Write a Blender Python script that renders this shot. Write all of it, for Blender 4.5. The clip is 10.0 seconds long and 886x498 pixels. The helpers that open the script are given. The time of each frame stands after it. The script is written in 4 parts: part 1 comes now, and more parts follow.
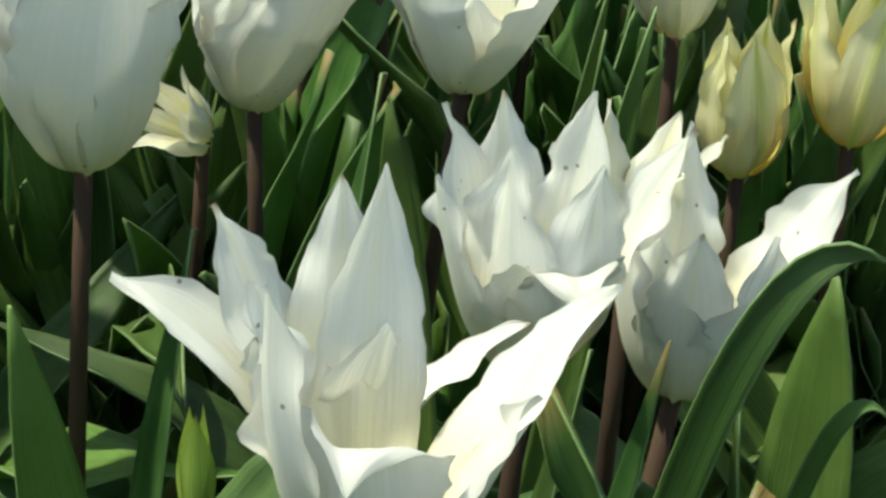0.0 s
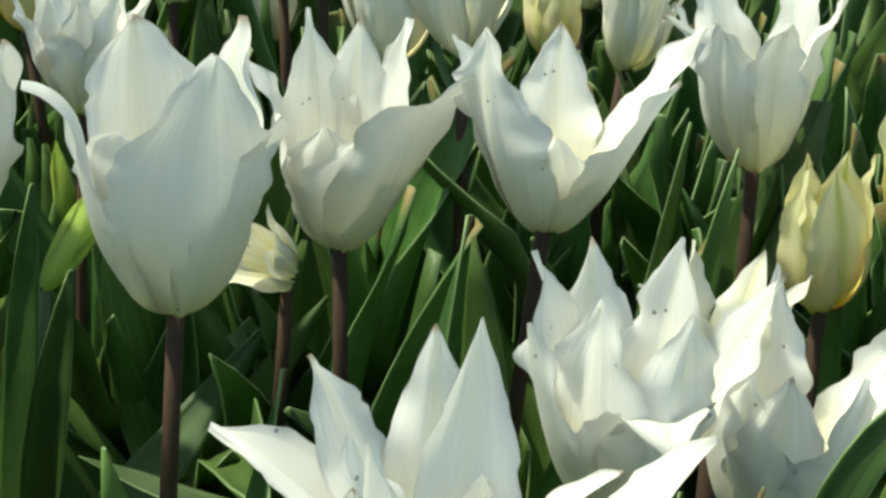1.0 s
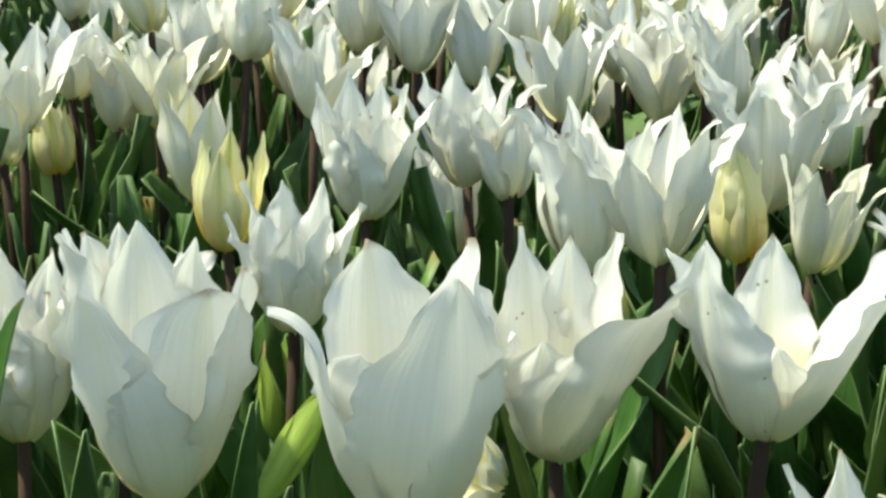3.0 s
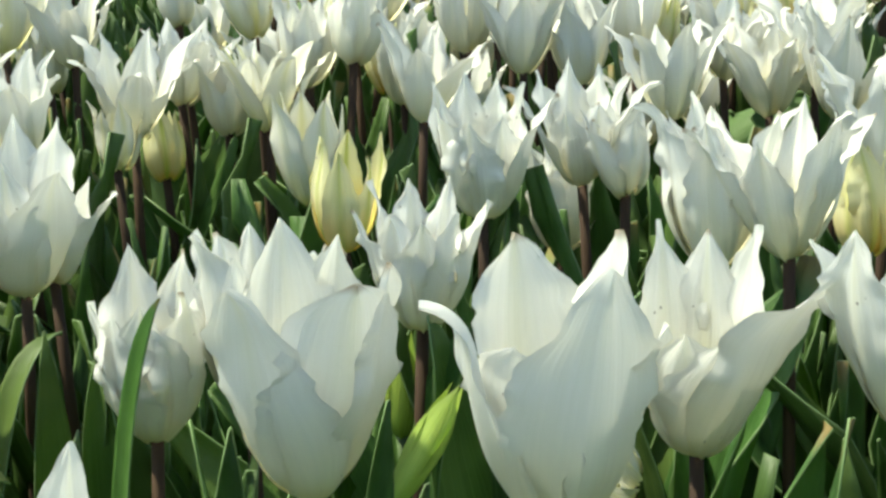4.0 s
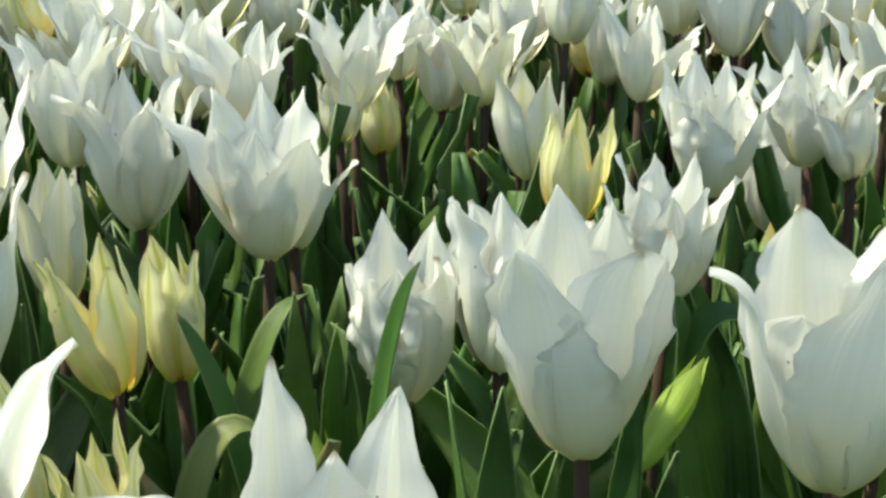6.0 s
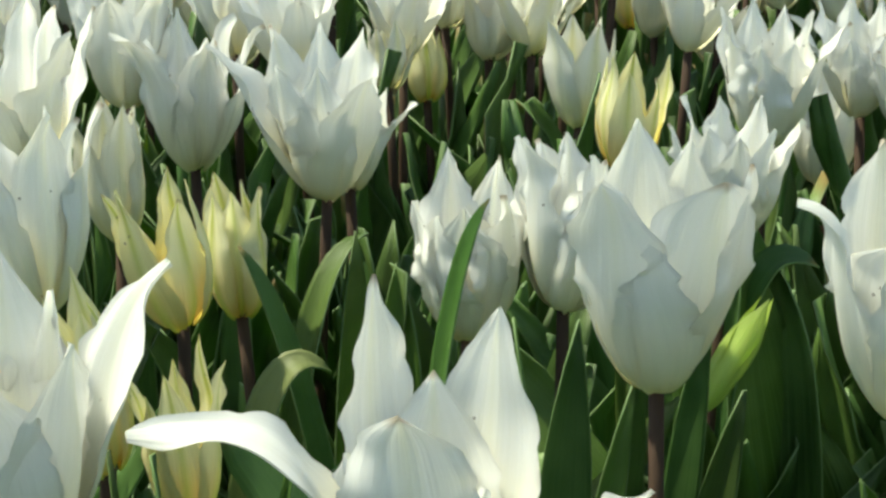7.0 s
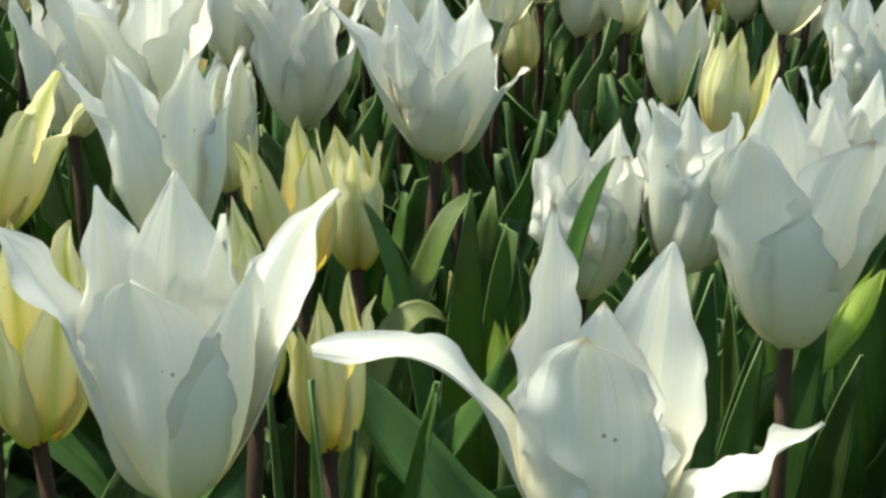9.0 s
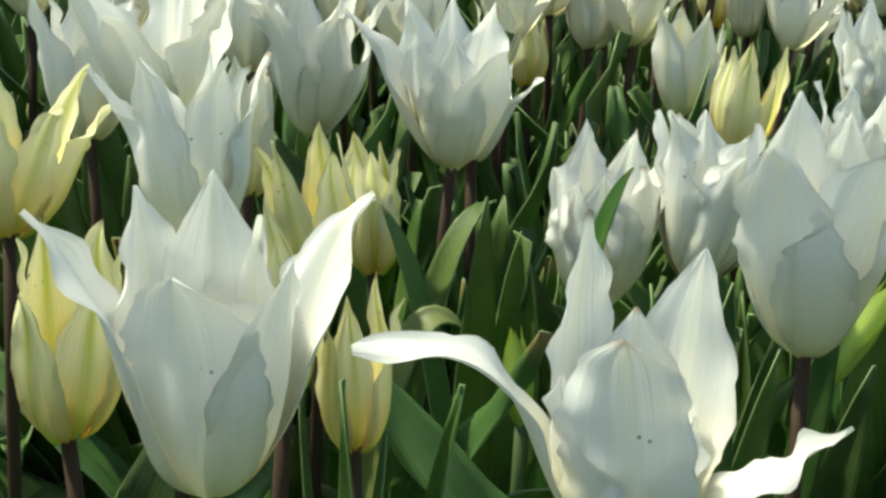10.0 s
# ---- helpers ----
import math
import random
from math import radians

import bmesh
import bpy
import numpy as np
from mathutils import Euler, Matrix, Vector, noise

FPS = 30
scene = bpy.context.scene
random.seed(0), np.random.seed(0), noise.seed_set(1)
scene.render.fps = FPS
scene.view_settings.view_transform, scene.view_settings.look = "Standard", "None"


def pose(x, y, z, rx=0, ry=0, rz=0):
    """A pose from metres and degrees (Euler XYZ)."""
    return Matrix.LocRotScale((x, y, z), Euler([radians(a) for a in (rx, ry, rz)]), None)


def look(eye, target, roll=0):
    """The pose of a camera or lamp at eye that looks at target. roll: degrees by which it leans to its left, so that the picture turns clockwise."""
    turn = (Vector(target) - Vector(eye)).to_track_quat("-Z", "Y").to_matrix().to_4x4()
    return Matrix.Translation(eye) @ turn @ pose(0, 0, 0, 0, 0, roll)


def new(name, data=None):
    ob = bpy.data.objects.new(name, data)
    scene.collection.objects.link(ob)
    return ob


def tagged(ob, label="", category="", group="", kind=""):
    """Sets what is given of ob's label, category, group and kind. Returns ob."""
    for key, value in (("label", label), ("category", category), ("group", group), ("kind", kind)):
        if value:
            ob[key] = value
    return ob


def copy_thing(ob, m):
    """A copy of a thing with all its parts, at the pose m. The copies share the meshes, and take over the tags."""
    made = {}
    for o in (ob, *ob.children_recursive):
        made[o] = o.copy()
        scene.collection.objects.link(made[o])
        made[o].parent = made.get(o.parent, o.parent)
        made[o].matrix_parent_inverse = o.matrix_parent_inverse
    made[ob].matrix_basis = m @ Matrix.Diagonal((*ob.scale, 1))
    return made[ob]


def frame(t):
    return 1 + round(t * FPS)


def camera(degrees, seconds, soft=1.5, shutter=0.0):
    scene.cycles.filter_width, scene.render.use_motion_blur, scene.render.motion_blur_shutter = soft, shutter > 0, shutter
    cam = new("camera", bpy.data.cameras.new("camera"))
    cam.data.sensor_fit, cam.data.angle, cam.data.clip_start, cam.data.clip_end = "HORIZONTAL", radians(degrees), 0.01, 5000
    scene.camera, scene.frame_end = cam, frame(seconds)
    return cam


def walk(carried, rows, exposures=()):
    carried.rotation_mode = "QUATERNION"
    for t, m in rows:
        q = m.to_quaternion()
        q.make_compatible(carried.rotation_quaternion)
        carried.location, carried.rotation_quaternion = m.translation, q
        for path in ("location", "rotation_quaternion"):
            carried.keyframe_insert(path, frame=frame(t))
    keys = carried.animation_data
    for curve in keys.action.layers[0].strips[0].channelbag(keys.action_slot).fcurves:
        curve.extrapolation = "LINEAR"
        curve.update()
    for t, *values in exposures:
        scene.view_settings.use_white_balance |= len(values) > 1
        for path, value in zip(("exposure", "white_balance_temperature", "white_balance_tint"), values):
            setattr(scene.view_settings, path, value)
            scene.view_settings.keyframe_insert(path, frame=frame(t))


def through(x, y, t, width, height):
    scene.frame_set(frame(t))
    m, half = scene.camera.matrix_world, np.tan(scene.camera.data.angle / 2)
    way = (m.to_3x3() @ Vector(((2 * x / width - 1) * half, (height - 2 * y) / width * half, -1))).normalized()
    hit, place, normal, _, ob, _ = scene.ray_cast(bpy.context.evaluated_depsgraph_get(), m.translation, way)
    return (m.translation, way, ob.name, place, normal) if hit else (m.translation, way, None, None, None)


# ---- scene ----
cam = camera(30.0, 10.0, soft=2.8)
PATH = [
    (0.0, pose(0.0870, 0.0325, 0.6686, 0, 0, 2.08) @ pose(0, 0, 0, 61.67) @ pose(0, 0, 0, 0, 0, 4.78)),
    (0.5, pose(0.0843, 0.0320, 0.6727, 0, 0, 3.34) @ pose(0, 0, 0, 63.45) @ pose(0, 0, 0, 0, 0, 4.00)),
    (1.0, pose(0.0808, 0.0307, 0.6780, 0, 0, 4.94) @ pose(0, 0, 0, 65.38) @ pose(0, 0, 0, 0, 0, 3.14)),
    (1.5, pose(0.0719, 0.0278, 0.6821, 0, 0, 6.71) @ pose(0, 0, 0, 67.30) @ pose(0, 0, 0, 0, 0, 2.14)),
    (2.0, pose(0.0641, 0.0279, 0.6813, 0, 0, 7.72) @ pose(0, 0, 0, 69.24) @ pose(0, 0, 0, 0, 0, 1.24)),
    (2.5, pose(0.0616, 0.0245, 0.6855, 0, 0, 8.47) @ pose(0, 0, 0, 71.05) @ pose(0, 0, 0, 0, 0, 0.39)),
    (2.7, pose(0.0590, 0.0213, 0.6866, 0, 0, 9.14) @ pose(0, 0, 0, 71.59) @ pose(0, 0, 0, 0, 0, 0.28)),
    (3.8, pose(0.0361, 0.0162, 0.6817, 0, 0, 11.85) @ pose(0, 0, 0, 72.64) @ pose(0, 0, 0, 0, 0, -1.40)),
    (4.0, pose(0.0319, 0.0146, 0.6815, 0, 0, 12.59) @ pose(0, 0, 0, 72.45) @ pose(0, 0, 0, 0, 0, -1.58)),
    (4.5, pose(0.0223, 0.0079, 0.6829, 0, 0, 14.30) @ pose(0, 0, 0, 72.19) @ pose(0, 0, 0, 0, 0, -1.37)),
    (5.0, pose(0.0127, 0.0022, 0.6823, 0, 0, 15.51) @ pose(0, 0, 0, 72.15) @ pose(0, 0, 0, 0, 0, -1.65)),
    (5.5, pose(0.0026, -0.0032, 0.6816, 0, 0, 16.32) @ pose(0, 0, 0, 72.03) @ pose(0, 0, 0, 0, 0, -1.23)),
    (6.0, pose(-0.0087, -0.0117, 0.6804, 0, 0, 17.39) @ pose(0, 0, 0, 72.13) @ pose(0, 0, 0, 0, 0, -1.27)),
    (6.2, pose(-0.0147, -0.0145, 0.6803, 0, 0, 17.55) @ pose(0, 0, 0, 71.90) @ pose(0, 0, 0, 0, 0, -1.14)),
    (7.5, pose(-0.0366, -0.0287, 0.6633, 0, 0, 17.68) @ pose(0, 0, 0, 70.78) @ pose(0, 0, 0, 0, 0, -0.11)),
    (8.0, pose(-0.0446, -0.0345, 0.6618, 0, 0, 18.14) @ pose(0, 0, 0, 70.76) @ pose(0, 0, 0, 0, 0, 0.44)),
    (8.5, pose(-0.0538, -0.0410, 0.6614, 0, 0, 18.44) @ pose(0, 0, 0, 70.58) @ pose(0, 0, 0, 0, 0, 0.68)),
    (9.0, pose(-0.0622, -0.0510, 0.6572, 0, 0, 18.37) @ pose(0, 0, 0, 70.99) @ pose(0, 0, 0, 0, 0, 1.40)),
    (9.5, pose(-0.0682, -0.0583, 0.6574, 0, 0, 18.10) @ pose(0, 0, 0, 71.01) @ pose(0, 0, 0, 0, 0, 1.86)),
    (10.0, pose(-0.0726, -0.0627, 0.6570, 0, 0, 17.80) @ pose(0, 0, 0, 71.42) @ pose(0, 0, 0, 0, 0, 2.44)),
]
walk(cam, PATH, [(0.0, 0.43, 7700, -7), (1.0, 0.55, 7700, -7), (2.0, 0.66, 7750, -6), (4.5, 0.81, 7750, -6), (6.0, 0.77, 7850, -6), (7.5, 0.65, 7850, -6), (10.0, 0.61, 7850, -6)])

# ---- light ----
SUN_EL, SUN_AZ = 62.0, -88.0   # height over the horizon; bearing from +y towards +x
world = bpy.data.worlds.new("sky")
scene.world = world
world.use_nodes = True
wn = world.node_tree.nodes
sky = wn.new("ShaderNodeTexSky")
sky.sky_type = 'NISHITA'
sky.sun_disc = False
sky.sun_elevation = radians(SUN_EL)
sky.sun_rotation = radians(SUN_AZ)
wn["Background"].inputs["Strength"].default_value = 0.120
world.node_tree.links.new(sky.outputs["Color"], wn["Background"].inputs["Color"])
sun_data = bpy.data.lights.new("sun", "SUN")
sun_data.energy = 3.6
sun_data.angle = radians(1.5)
sun_data.color = (1.0, 0.96, 0.895)
sun = new("sun", sun_data)
sun_way = Vector((math.sin(radians(SUN_AZ)) * math.cos(radians(SUN_EL)),
                  math.cos(radians(SUN_AZ)) * math.cos(radians(SUN_EL)), math.sin(radians(SUN_EL))))
sun.matrix_world = look(sun_way * 10, (0, 0, 0))


# ---- materials ----
class Mat:
    """A node material with short ways to add and join nodes."""

    def __init__(self, name):
        self.m = bpy.data.materials.new(name)
        self.m.use_nodes = True
        self.t = self.m.node_tree
        self.bsdf = self.t.nodes["Principled BSDF"]
        self.out = self.t.nodes["Material Output"]

    def add(self, kind, **sets):
        n = self.t.nodes.new(kind)
        for k, v in sets.items():
            n.inputs[k.replace("_", " ")].default_value = v
        return n

    def join(self, a, b):
        self.t.links.new(a, b)

    def ramp(self, source, stops, smooth=True):
        n = self.t.nodes.new("ShaderNodeValToRGB")
        n.color_ramp.interpolation = 'EASE' if smooth else 'LINEAR'
        while len(n.color_ramp.elements) < len(stops):
            n.color_ramp.elements.new(0.5)
        for e, (p, c) in zip(n.color_ramp.elements, stops):
            e.position = p
            e.color = (*c, 1) if len(c) == 3 else c
        self.join(source, n.inputs[0])
        return n.outputs[0]

    def mix(self, fac, a, b, blend='MIX'):
        n = self.t.nodes.new("ShaderNodeMix")
        n.data_type = 'RGBA'
        n.blend_type = blend
        for sock, v in ((n.inputs[0], fac), (n.inputs[6], a), (n.inputs[7], b)):
            if isinstance(v, (int, float)):
                sock.default_value = v
            elif isinstance(v, tuple):
                sock.default_value = (*v, 1)
            else:
                self.join(v, sock)
        return n.outputs[2]

    def math(self, op, a, b=0.0, clamp=False):
        n = self.t.nodes.new("ShaderNodeMath")
        n.operation = op
        n.use_clamp = clamp
        for sock, v in ((n.inputs[0], a), (n.inputs[1], b)):
            if isinstance(v, (int, float)):
                sock.default_value = v
            else:
                self.join(v, sock)
        return n.outputs[0]

    def coords(self, which, scale=(1, 1, 1)):
        n = self.t.nodes.new("ShaderNodeTexCoord")
        p = self.t.nodes.new("ShaderNodeMapping")
        p.inputs["Scale"].default_value = scale
        self.join(n.outputs[which], p.inputs["Vector"])
        return p.outputs[0]

    def noise(self, vec, scale, detail=3.0, rough=0.5, dims='3D'):
        n = self.t.nodes.new("ShaderNodeTexNoise")
        n.noise_dimensions = dims
        n.inputs["Scale"].default_value = scale
        n.inputs["Detail"].default_value = detail
        n.inputs["Roughness"].default_value = rough
        if vec is not None:
            self.join(vec, n.inputs["Vector"])
        return n.outputs[0]

    def bump(self, height, strength, distance):
        n = self.t.nodes.new("ShaderNodeBump")
        n.inputs["Strength"].default_value = strength
        n.inputs["Distance"].default_value = distance
        self.join(height, n.inputs["Height"])
        self.join(n.outputs[0], self.bsdf.inputs["Normal"])
        return n.outputs[0]

    def thin(self, colour, through, amount, normal=None):
        """A thin sheet: part of the light passes through it."""
        tr = self.t.nodes.new("ShaderNodeBsdfTranslucent")
        if isinstance(through, tuple):
            tr.inputs["Color"].default_value = (*through, 1)
        else:
            self.join(through, tr.inputs["Color"])
        if normal is not None:
            self.join(normal, tr.inputs["Normal"])
        mx = self.t.nodes.new("ShaderNodeMixShader")
        if isinstance(amount, float):
            mx.inputs[0].default_value = amount
        else:
            self.join(amount, mx.inputs[0])
        self.join(self.bsdf.outputs[0], mx.inputs[1])
        self.join(tr.outputs[0], mx.inputs[2])
        self.join(mx.outputs[0], self.out.inputs["Surface"])


def petal_material(name, main, foot, rib, rib_strength, rib_width, warm, reach=1.0):
    """Petal skin: pigment by the place along (V) and across (U) the petal, fine long veins, faint specks."""
    m = Mat(name)
    uv = m.coords("UV")
    sep = m.add("ShaderNodeSeparateXYZ")
    m.join(uv, sep.inputs[0])
    u, v = sep.outputs[0], sep.outputs[1]
    info = m.add("ShaderNodeObjectInfo")
    veins = m.noise(m.coords("UV", (34, 2.0, 1)), 1.0, 3.0, 0.6)
    cloud = m.noise(m.coords("Object", (1, 1, 1)), 38.0, 3.0)
    col = m.ramp(v, [(0.0, foot), (0.2 * reach, tuple(0.5 * a + 0.5 * b for a, b in zip(foot, main))), (0.5 * reach, main), (1.0, main)])
    off = m.math('ABSOLUTE', m.math('SUBTRACT', u, 0.5))
    near_rib = m.math('SUBTRACT', 1.0, m.math('DIVIDE', off, rib_width), clamp=True)
    along = m.ramp(v, [(0.0, (0.9, 0.9, 0.9)), (0.45, (0.5, 0.5, 0.5)), (0.8, (0.75, 0.75, 0.75)), (1.0, (1, 1, 1))])
    wob = m.math('MULTIPLY', m.math('MULTIPLY', near_rib, along), m.math('ADD', m.math('MULTIPLY', info.outputs["Random"], 0.9), 0.35))
    col = m.mix(m.math('MULTIPLY', wob, rib_strength, clamp=True), col, rib)
    col = m.mix(m.math('MULTIPLY', m.math('SUBTRACT', veins, 0.42, clamp=True), 0.6), col, tuple(c * w for c, w in zip(main, (0.80, 0.82, 0.74))))
    col = m.mix(m.math('MULTIPLY', m.math('SUBTRACT', cloud, 0.52, clamp=True), 0.6), col, warm)
    tipped = m.math('MULTIPLY', m.ramp(v, [(0.955, (0, 0, 0)), (1.0, (1, 1, 1))]), m.math('GREATER_THAN', info.outputs["Random"], 0.72))
    col = m.mix(m.math('MULTIPLY', tipped, 0.75), col, (0.34, 0.24, 0.13))
    # pollen specks and small brown flecks
    vor = m.t.nodes.new("ShaderNodeTexVoronoi")
    vor.inputs["Scale"].default_value = 340.0
    m.join(m.coords("Object"), vor.inputs["Vector"])
    seld = m.add("ShaderNodeSeparateColor")
    m.join(vor.outputs["Color"], seld.inputs[0])
    patch = m.noise(m.coords("Object"), 55.0, 1.0)
    dot = m.math('MULTIPLY', m.math('LESS_THAN', vor.outputs["Distance"], 0.20), m.math('GREATER_THAN', seld.outputs[0], 0.86))
    dot = m.math('MULTIPLY', dot, m.math('GREATER_THAN', patch, 0.60))
    col = m.mix(m.math('MULTIPLY', dot, 0.7), col, (0.16, 0.13, 0.12))
    m.join(col, m.bsdf.inputs["Base Color"])
    m.bsdf.inputs["Roughness"].default_value = 0.5
    m.bsdf.inputs["Specular IOR Level"].default_value = 0.3
    # light spreads sideways in the soft tissue
    m.bsdf.subsurface_method = 'BURLEY'
    m.bsdf.inputs["Subsurface Weight"].default_value = 0.85
    m.bsdf.inputs["Subsurface Radius"].default_value = (1.0, 0.97, 0.9)
    m.bsdf.inputs["Subsurface Scale"].default_value = 0.008
    # long shallow furrows under the fine veins
    furrow = m.noise(m.coords("UV", (9, 0.9, 1)), 1.0, 2.0, 0.5)
    n = m.bump(m.math('ADD', m.math('MULTIPLY', veins, 0.14), furrow), 0.55, 0.0016)
    m.thin(col, m.mix(0.5, col, m.mix(1.0, col, (1.0, 0.995, 0.95), 'MULTIPLY')), m.ramp(v, [(0.0, (0.07, 0.07, 0.07)), (0.45, (0.09, 0.09, 0.09)), (0.9, (0.25, 0.25, 0.25))]), n)
    return m.m


PETAL_WHITE = petal_material("petal_white", (0.865, 0.868, 0.845), (0.85, 0.79, 0.50), (0.82, 0.81, 0.58), 0.48, 0.14, (0.86, 0.85, 0.76), 1.2)
PETAL_CREAM = petal_material("petal_cream", (0.89, 0.88, 0.79), (0.78, 0.74, 0.36), (0.70, 0.68, 0.24), 0.8, 0.22, (0.86, 0.82, 0.60))
# the orange foot is pigment plus a painted-in warm glow at the base
PETAL_YELLOW = petal_material("petal_yellow", (0.92, 0.89, 0.57), (0.88, 0.62, 0.14), (0.52, 0.58, 0.08), 1.15, 0.17, (0.90, 0.76, 0.36), 1.25)
PETAL_GREEN = petal_material("petal_green_bud", (0.46, 0.62, 0.13), (0.32, 0.50, 0.08), (0.30, 0.44, 0.08), 0.5, 0.06, (0.60, 0.66, 0.24))


def leaf_material(name, dark, light, through, island=False):
    m = Mat(name)
    info = m.add("ShaderNodeObjectInfo")
    vary = m.add("ShaderNodeNewGeometry").outputs["Random Per Island"] if island else info.outputs["Random"]
    veins = m.noise(m.coords("UV", (46, 1.0, 1)), 1.0, 3.0, 0.6)
    bloom = m.noise(m.coords("Object"), 14.0, 4.0, 0.6)
    col = m.mix(m.ramp(bloom, [(0.34, (0, 0, 0)), (0.64, (1, 1, 1))]), dark, light)
    col = m.mix(m.math('MULTIPLY', m.math('SUBTRACT', veins, 0.45, clamp=True), 2.2), col, tuple(c * 1.6 for c in light))
    hsv = m.add("ShaderNodeHueSaturation")
    m.join(m.math('ADD', m.math('MULTIPLY', vary, 0.035), 0.485), hsv.inputs["Hue"])
    m.join(m.math('ADD', m.math('MULTIPLY', vary, 0.5), 0.75), hsv.inputs["Value"])
    m.join(col, hsv.inputs["Color"])
    col = hsv.outputs[0]
    sep = m.add("ShaderNodeSeparateXYZ")
    m.join(m.coords("UV"), sep.inputs[0])
    dead = m.math('MULTIPLY', m.ramp(sep.outputs[1], [(0.955, (0, 0, 0)), (1.0, (1, 1, 1))]), m.math('GREATER_THAN', vary, 0.8))
    col = m.mix(dead, col, (0.30, 0.22, 0.08))
    m.join(col, m.bsdf.inputs["Base Color"])
    m.bsdf.inputs["Roughness"].default_value = 0.4
    m.bsdf.inputs["Specular IOR Level"].default_value = 0.55
    n = m.bump(veins, 0.55, 0.0009)
    m.thin(col, through, 0.21, n)
    return m.m


LEAF = leaf_material("leaf_green", (0.027, 0.072, 0.018), (0.112, 0.200, 0.060), (0.16, 0.36, 0.03))
# lighter green: tone variety, and sunlight painted into some single leaves
LEAF_LIGHT = leaf_material("leaf_light_green", (0.070, 0.150, 0.028), (0.165, 0.275, 0.076), (0.24, 0.46, 0.04))
LEAF_MIXED = leaf_material("leaf_mixed_greens", (0.028, 0.076, 0.017), (0.112, 0.200, 0.055), (0.18, 0.40, 0.03), True)
LEAF_OLIVE = leaf_material("leaf_olive_green", (0.20, 0.25, 0.07), (0.28, 0.33, 0.12), (0.25, 0.30, 0.06))


def plain_material(name, a, b, scale, rough, stretch=(1, 1, 1), bump=0.3, depth=0.001):
    m = Mat(name)
    c = m.noise(m.coords("Object", stretch), scale, 4.0, 0.6)
    fine = m.noise(m.coords("Object", stretch), scale * 7, 3.0, 0.6)
    col = m.mix(m.ramp(c, [(0.3, (0, 0, 0)), (0.7, (1, 1, 1))]), a, b)
    col = m.mix(m.math('MULTIPLY', fine, 0.35), col, tuple(x * 0.55 for x in a))
    info = m.add("ShaderNodeObjectInfo")
    hsv = m.add("ShaderNodeHueSaturation")
    m.join(m.math('ADD', m.math('MULTIPLY', info.outputs["Random"], 0.4), 0.8), hsv.inputs["Value"])
    m.join(col, hsv.inputs["Color"])
    m.join(hsv.outputs[0], m.bsdf.inputs["Base Color"])
    m.bsdf.inputs["Roughness"].default_value = rough
    m.bump(fine, bump, depth)
    return m.m


LEAF_EDGE = plain_material("leaf_edge", (0.16, 0.27, 0.10), (0.22, 0.33, 0.15), 30, 0.5)
STEM_DARK = plain_material("stem_purple_brown", (0.045, 0.021, 0.014), (0.078, 0.045, 0.026), 40, 0.8, (1, 1, 0.15))
STEM_GREEN = plain_material("stem_green", (0.07, 0.13, 0.045), (0.11, 0.17, 0.07), 40, 0.5, (1, 1, 0.15))
STIGMA = plain_material("stigma", (0.55, 0.55, 0.25), (0.62, 0.6, 0.35), 80, 0.6)
SOIL = plain_material("soil", (0.030, 0.021, 0.015), (0.065, 0.047, 0.033), 24, 0.95, bump=0.8, depth=0.004)
MULCH = plain_material("bark_mulch", (0.16, 0.09, 0.055), (0.34, 0.22, 0.14), 30, 0.85, bump=0.6, depth=0.002)


# ---- shared mesh code ----
def part(name, mesh, parent, label=""):
    ob = new(name, mesh)
    ob.parent = parent
    if label:
        ob["label"] = label
    return ob


def ease(x, xs, ys):
    """Smooth steps between knots."""
    x = np.asarray(x, float)
    i = np.clip(np.searchsorted(xs, x, side="right") - 1, 0, len(xs) - 2)
    xs, ys = np.asarray(xs, float), np.asarray(ys, float)
    k = np.clip((x - xs[i]) / (xs[i + 1] - xs[i]), 0, 1)
    slope = np.gradient(ys, xs)
    h = xs[i + 1] - xs[i]
    return ((2 * k ** 3 - 3 * k ** 2 + 1) * ys[i] + (k ** 3 - 2 * k ** 2 + k) * h * slope[i]
            + (-2 * k ** 3 + 3 * k ** 2) * ys[i + 1] + (k ** 3 - k ** 2) * h * slope[i + 1])


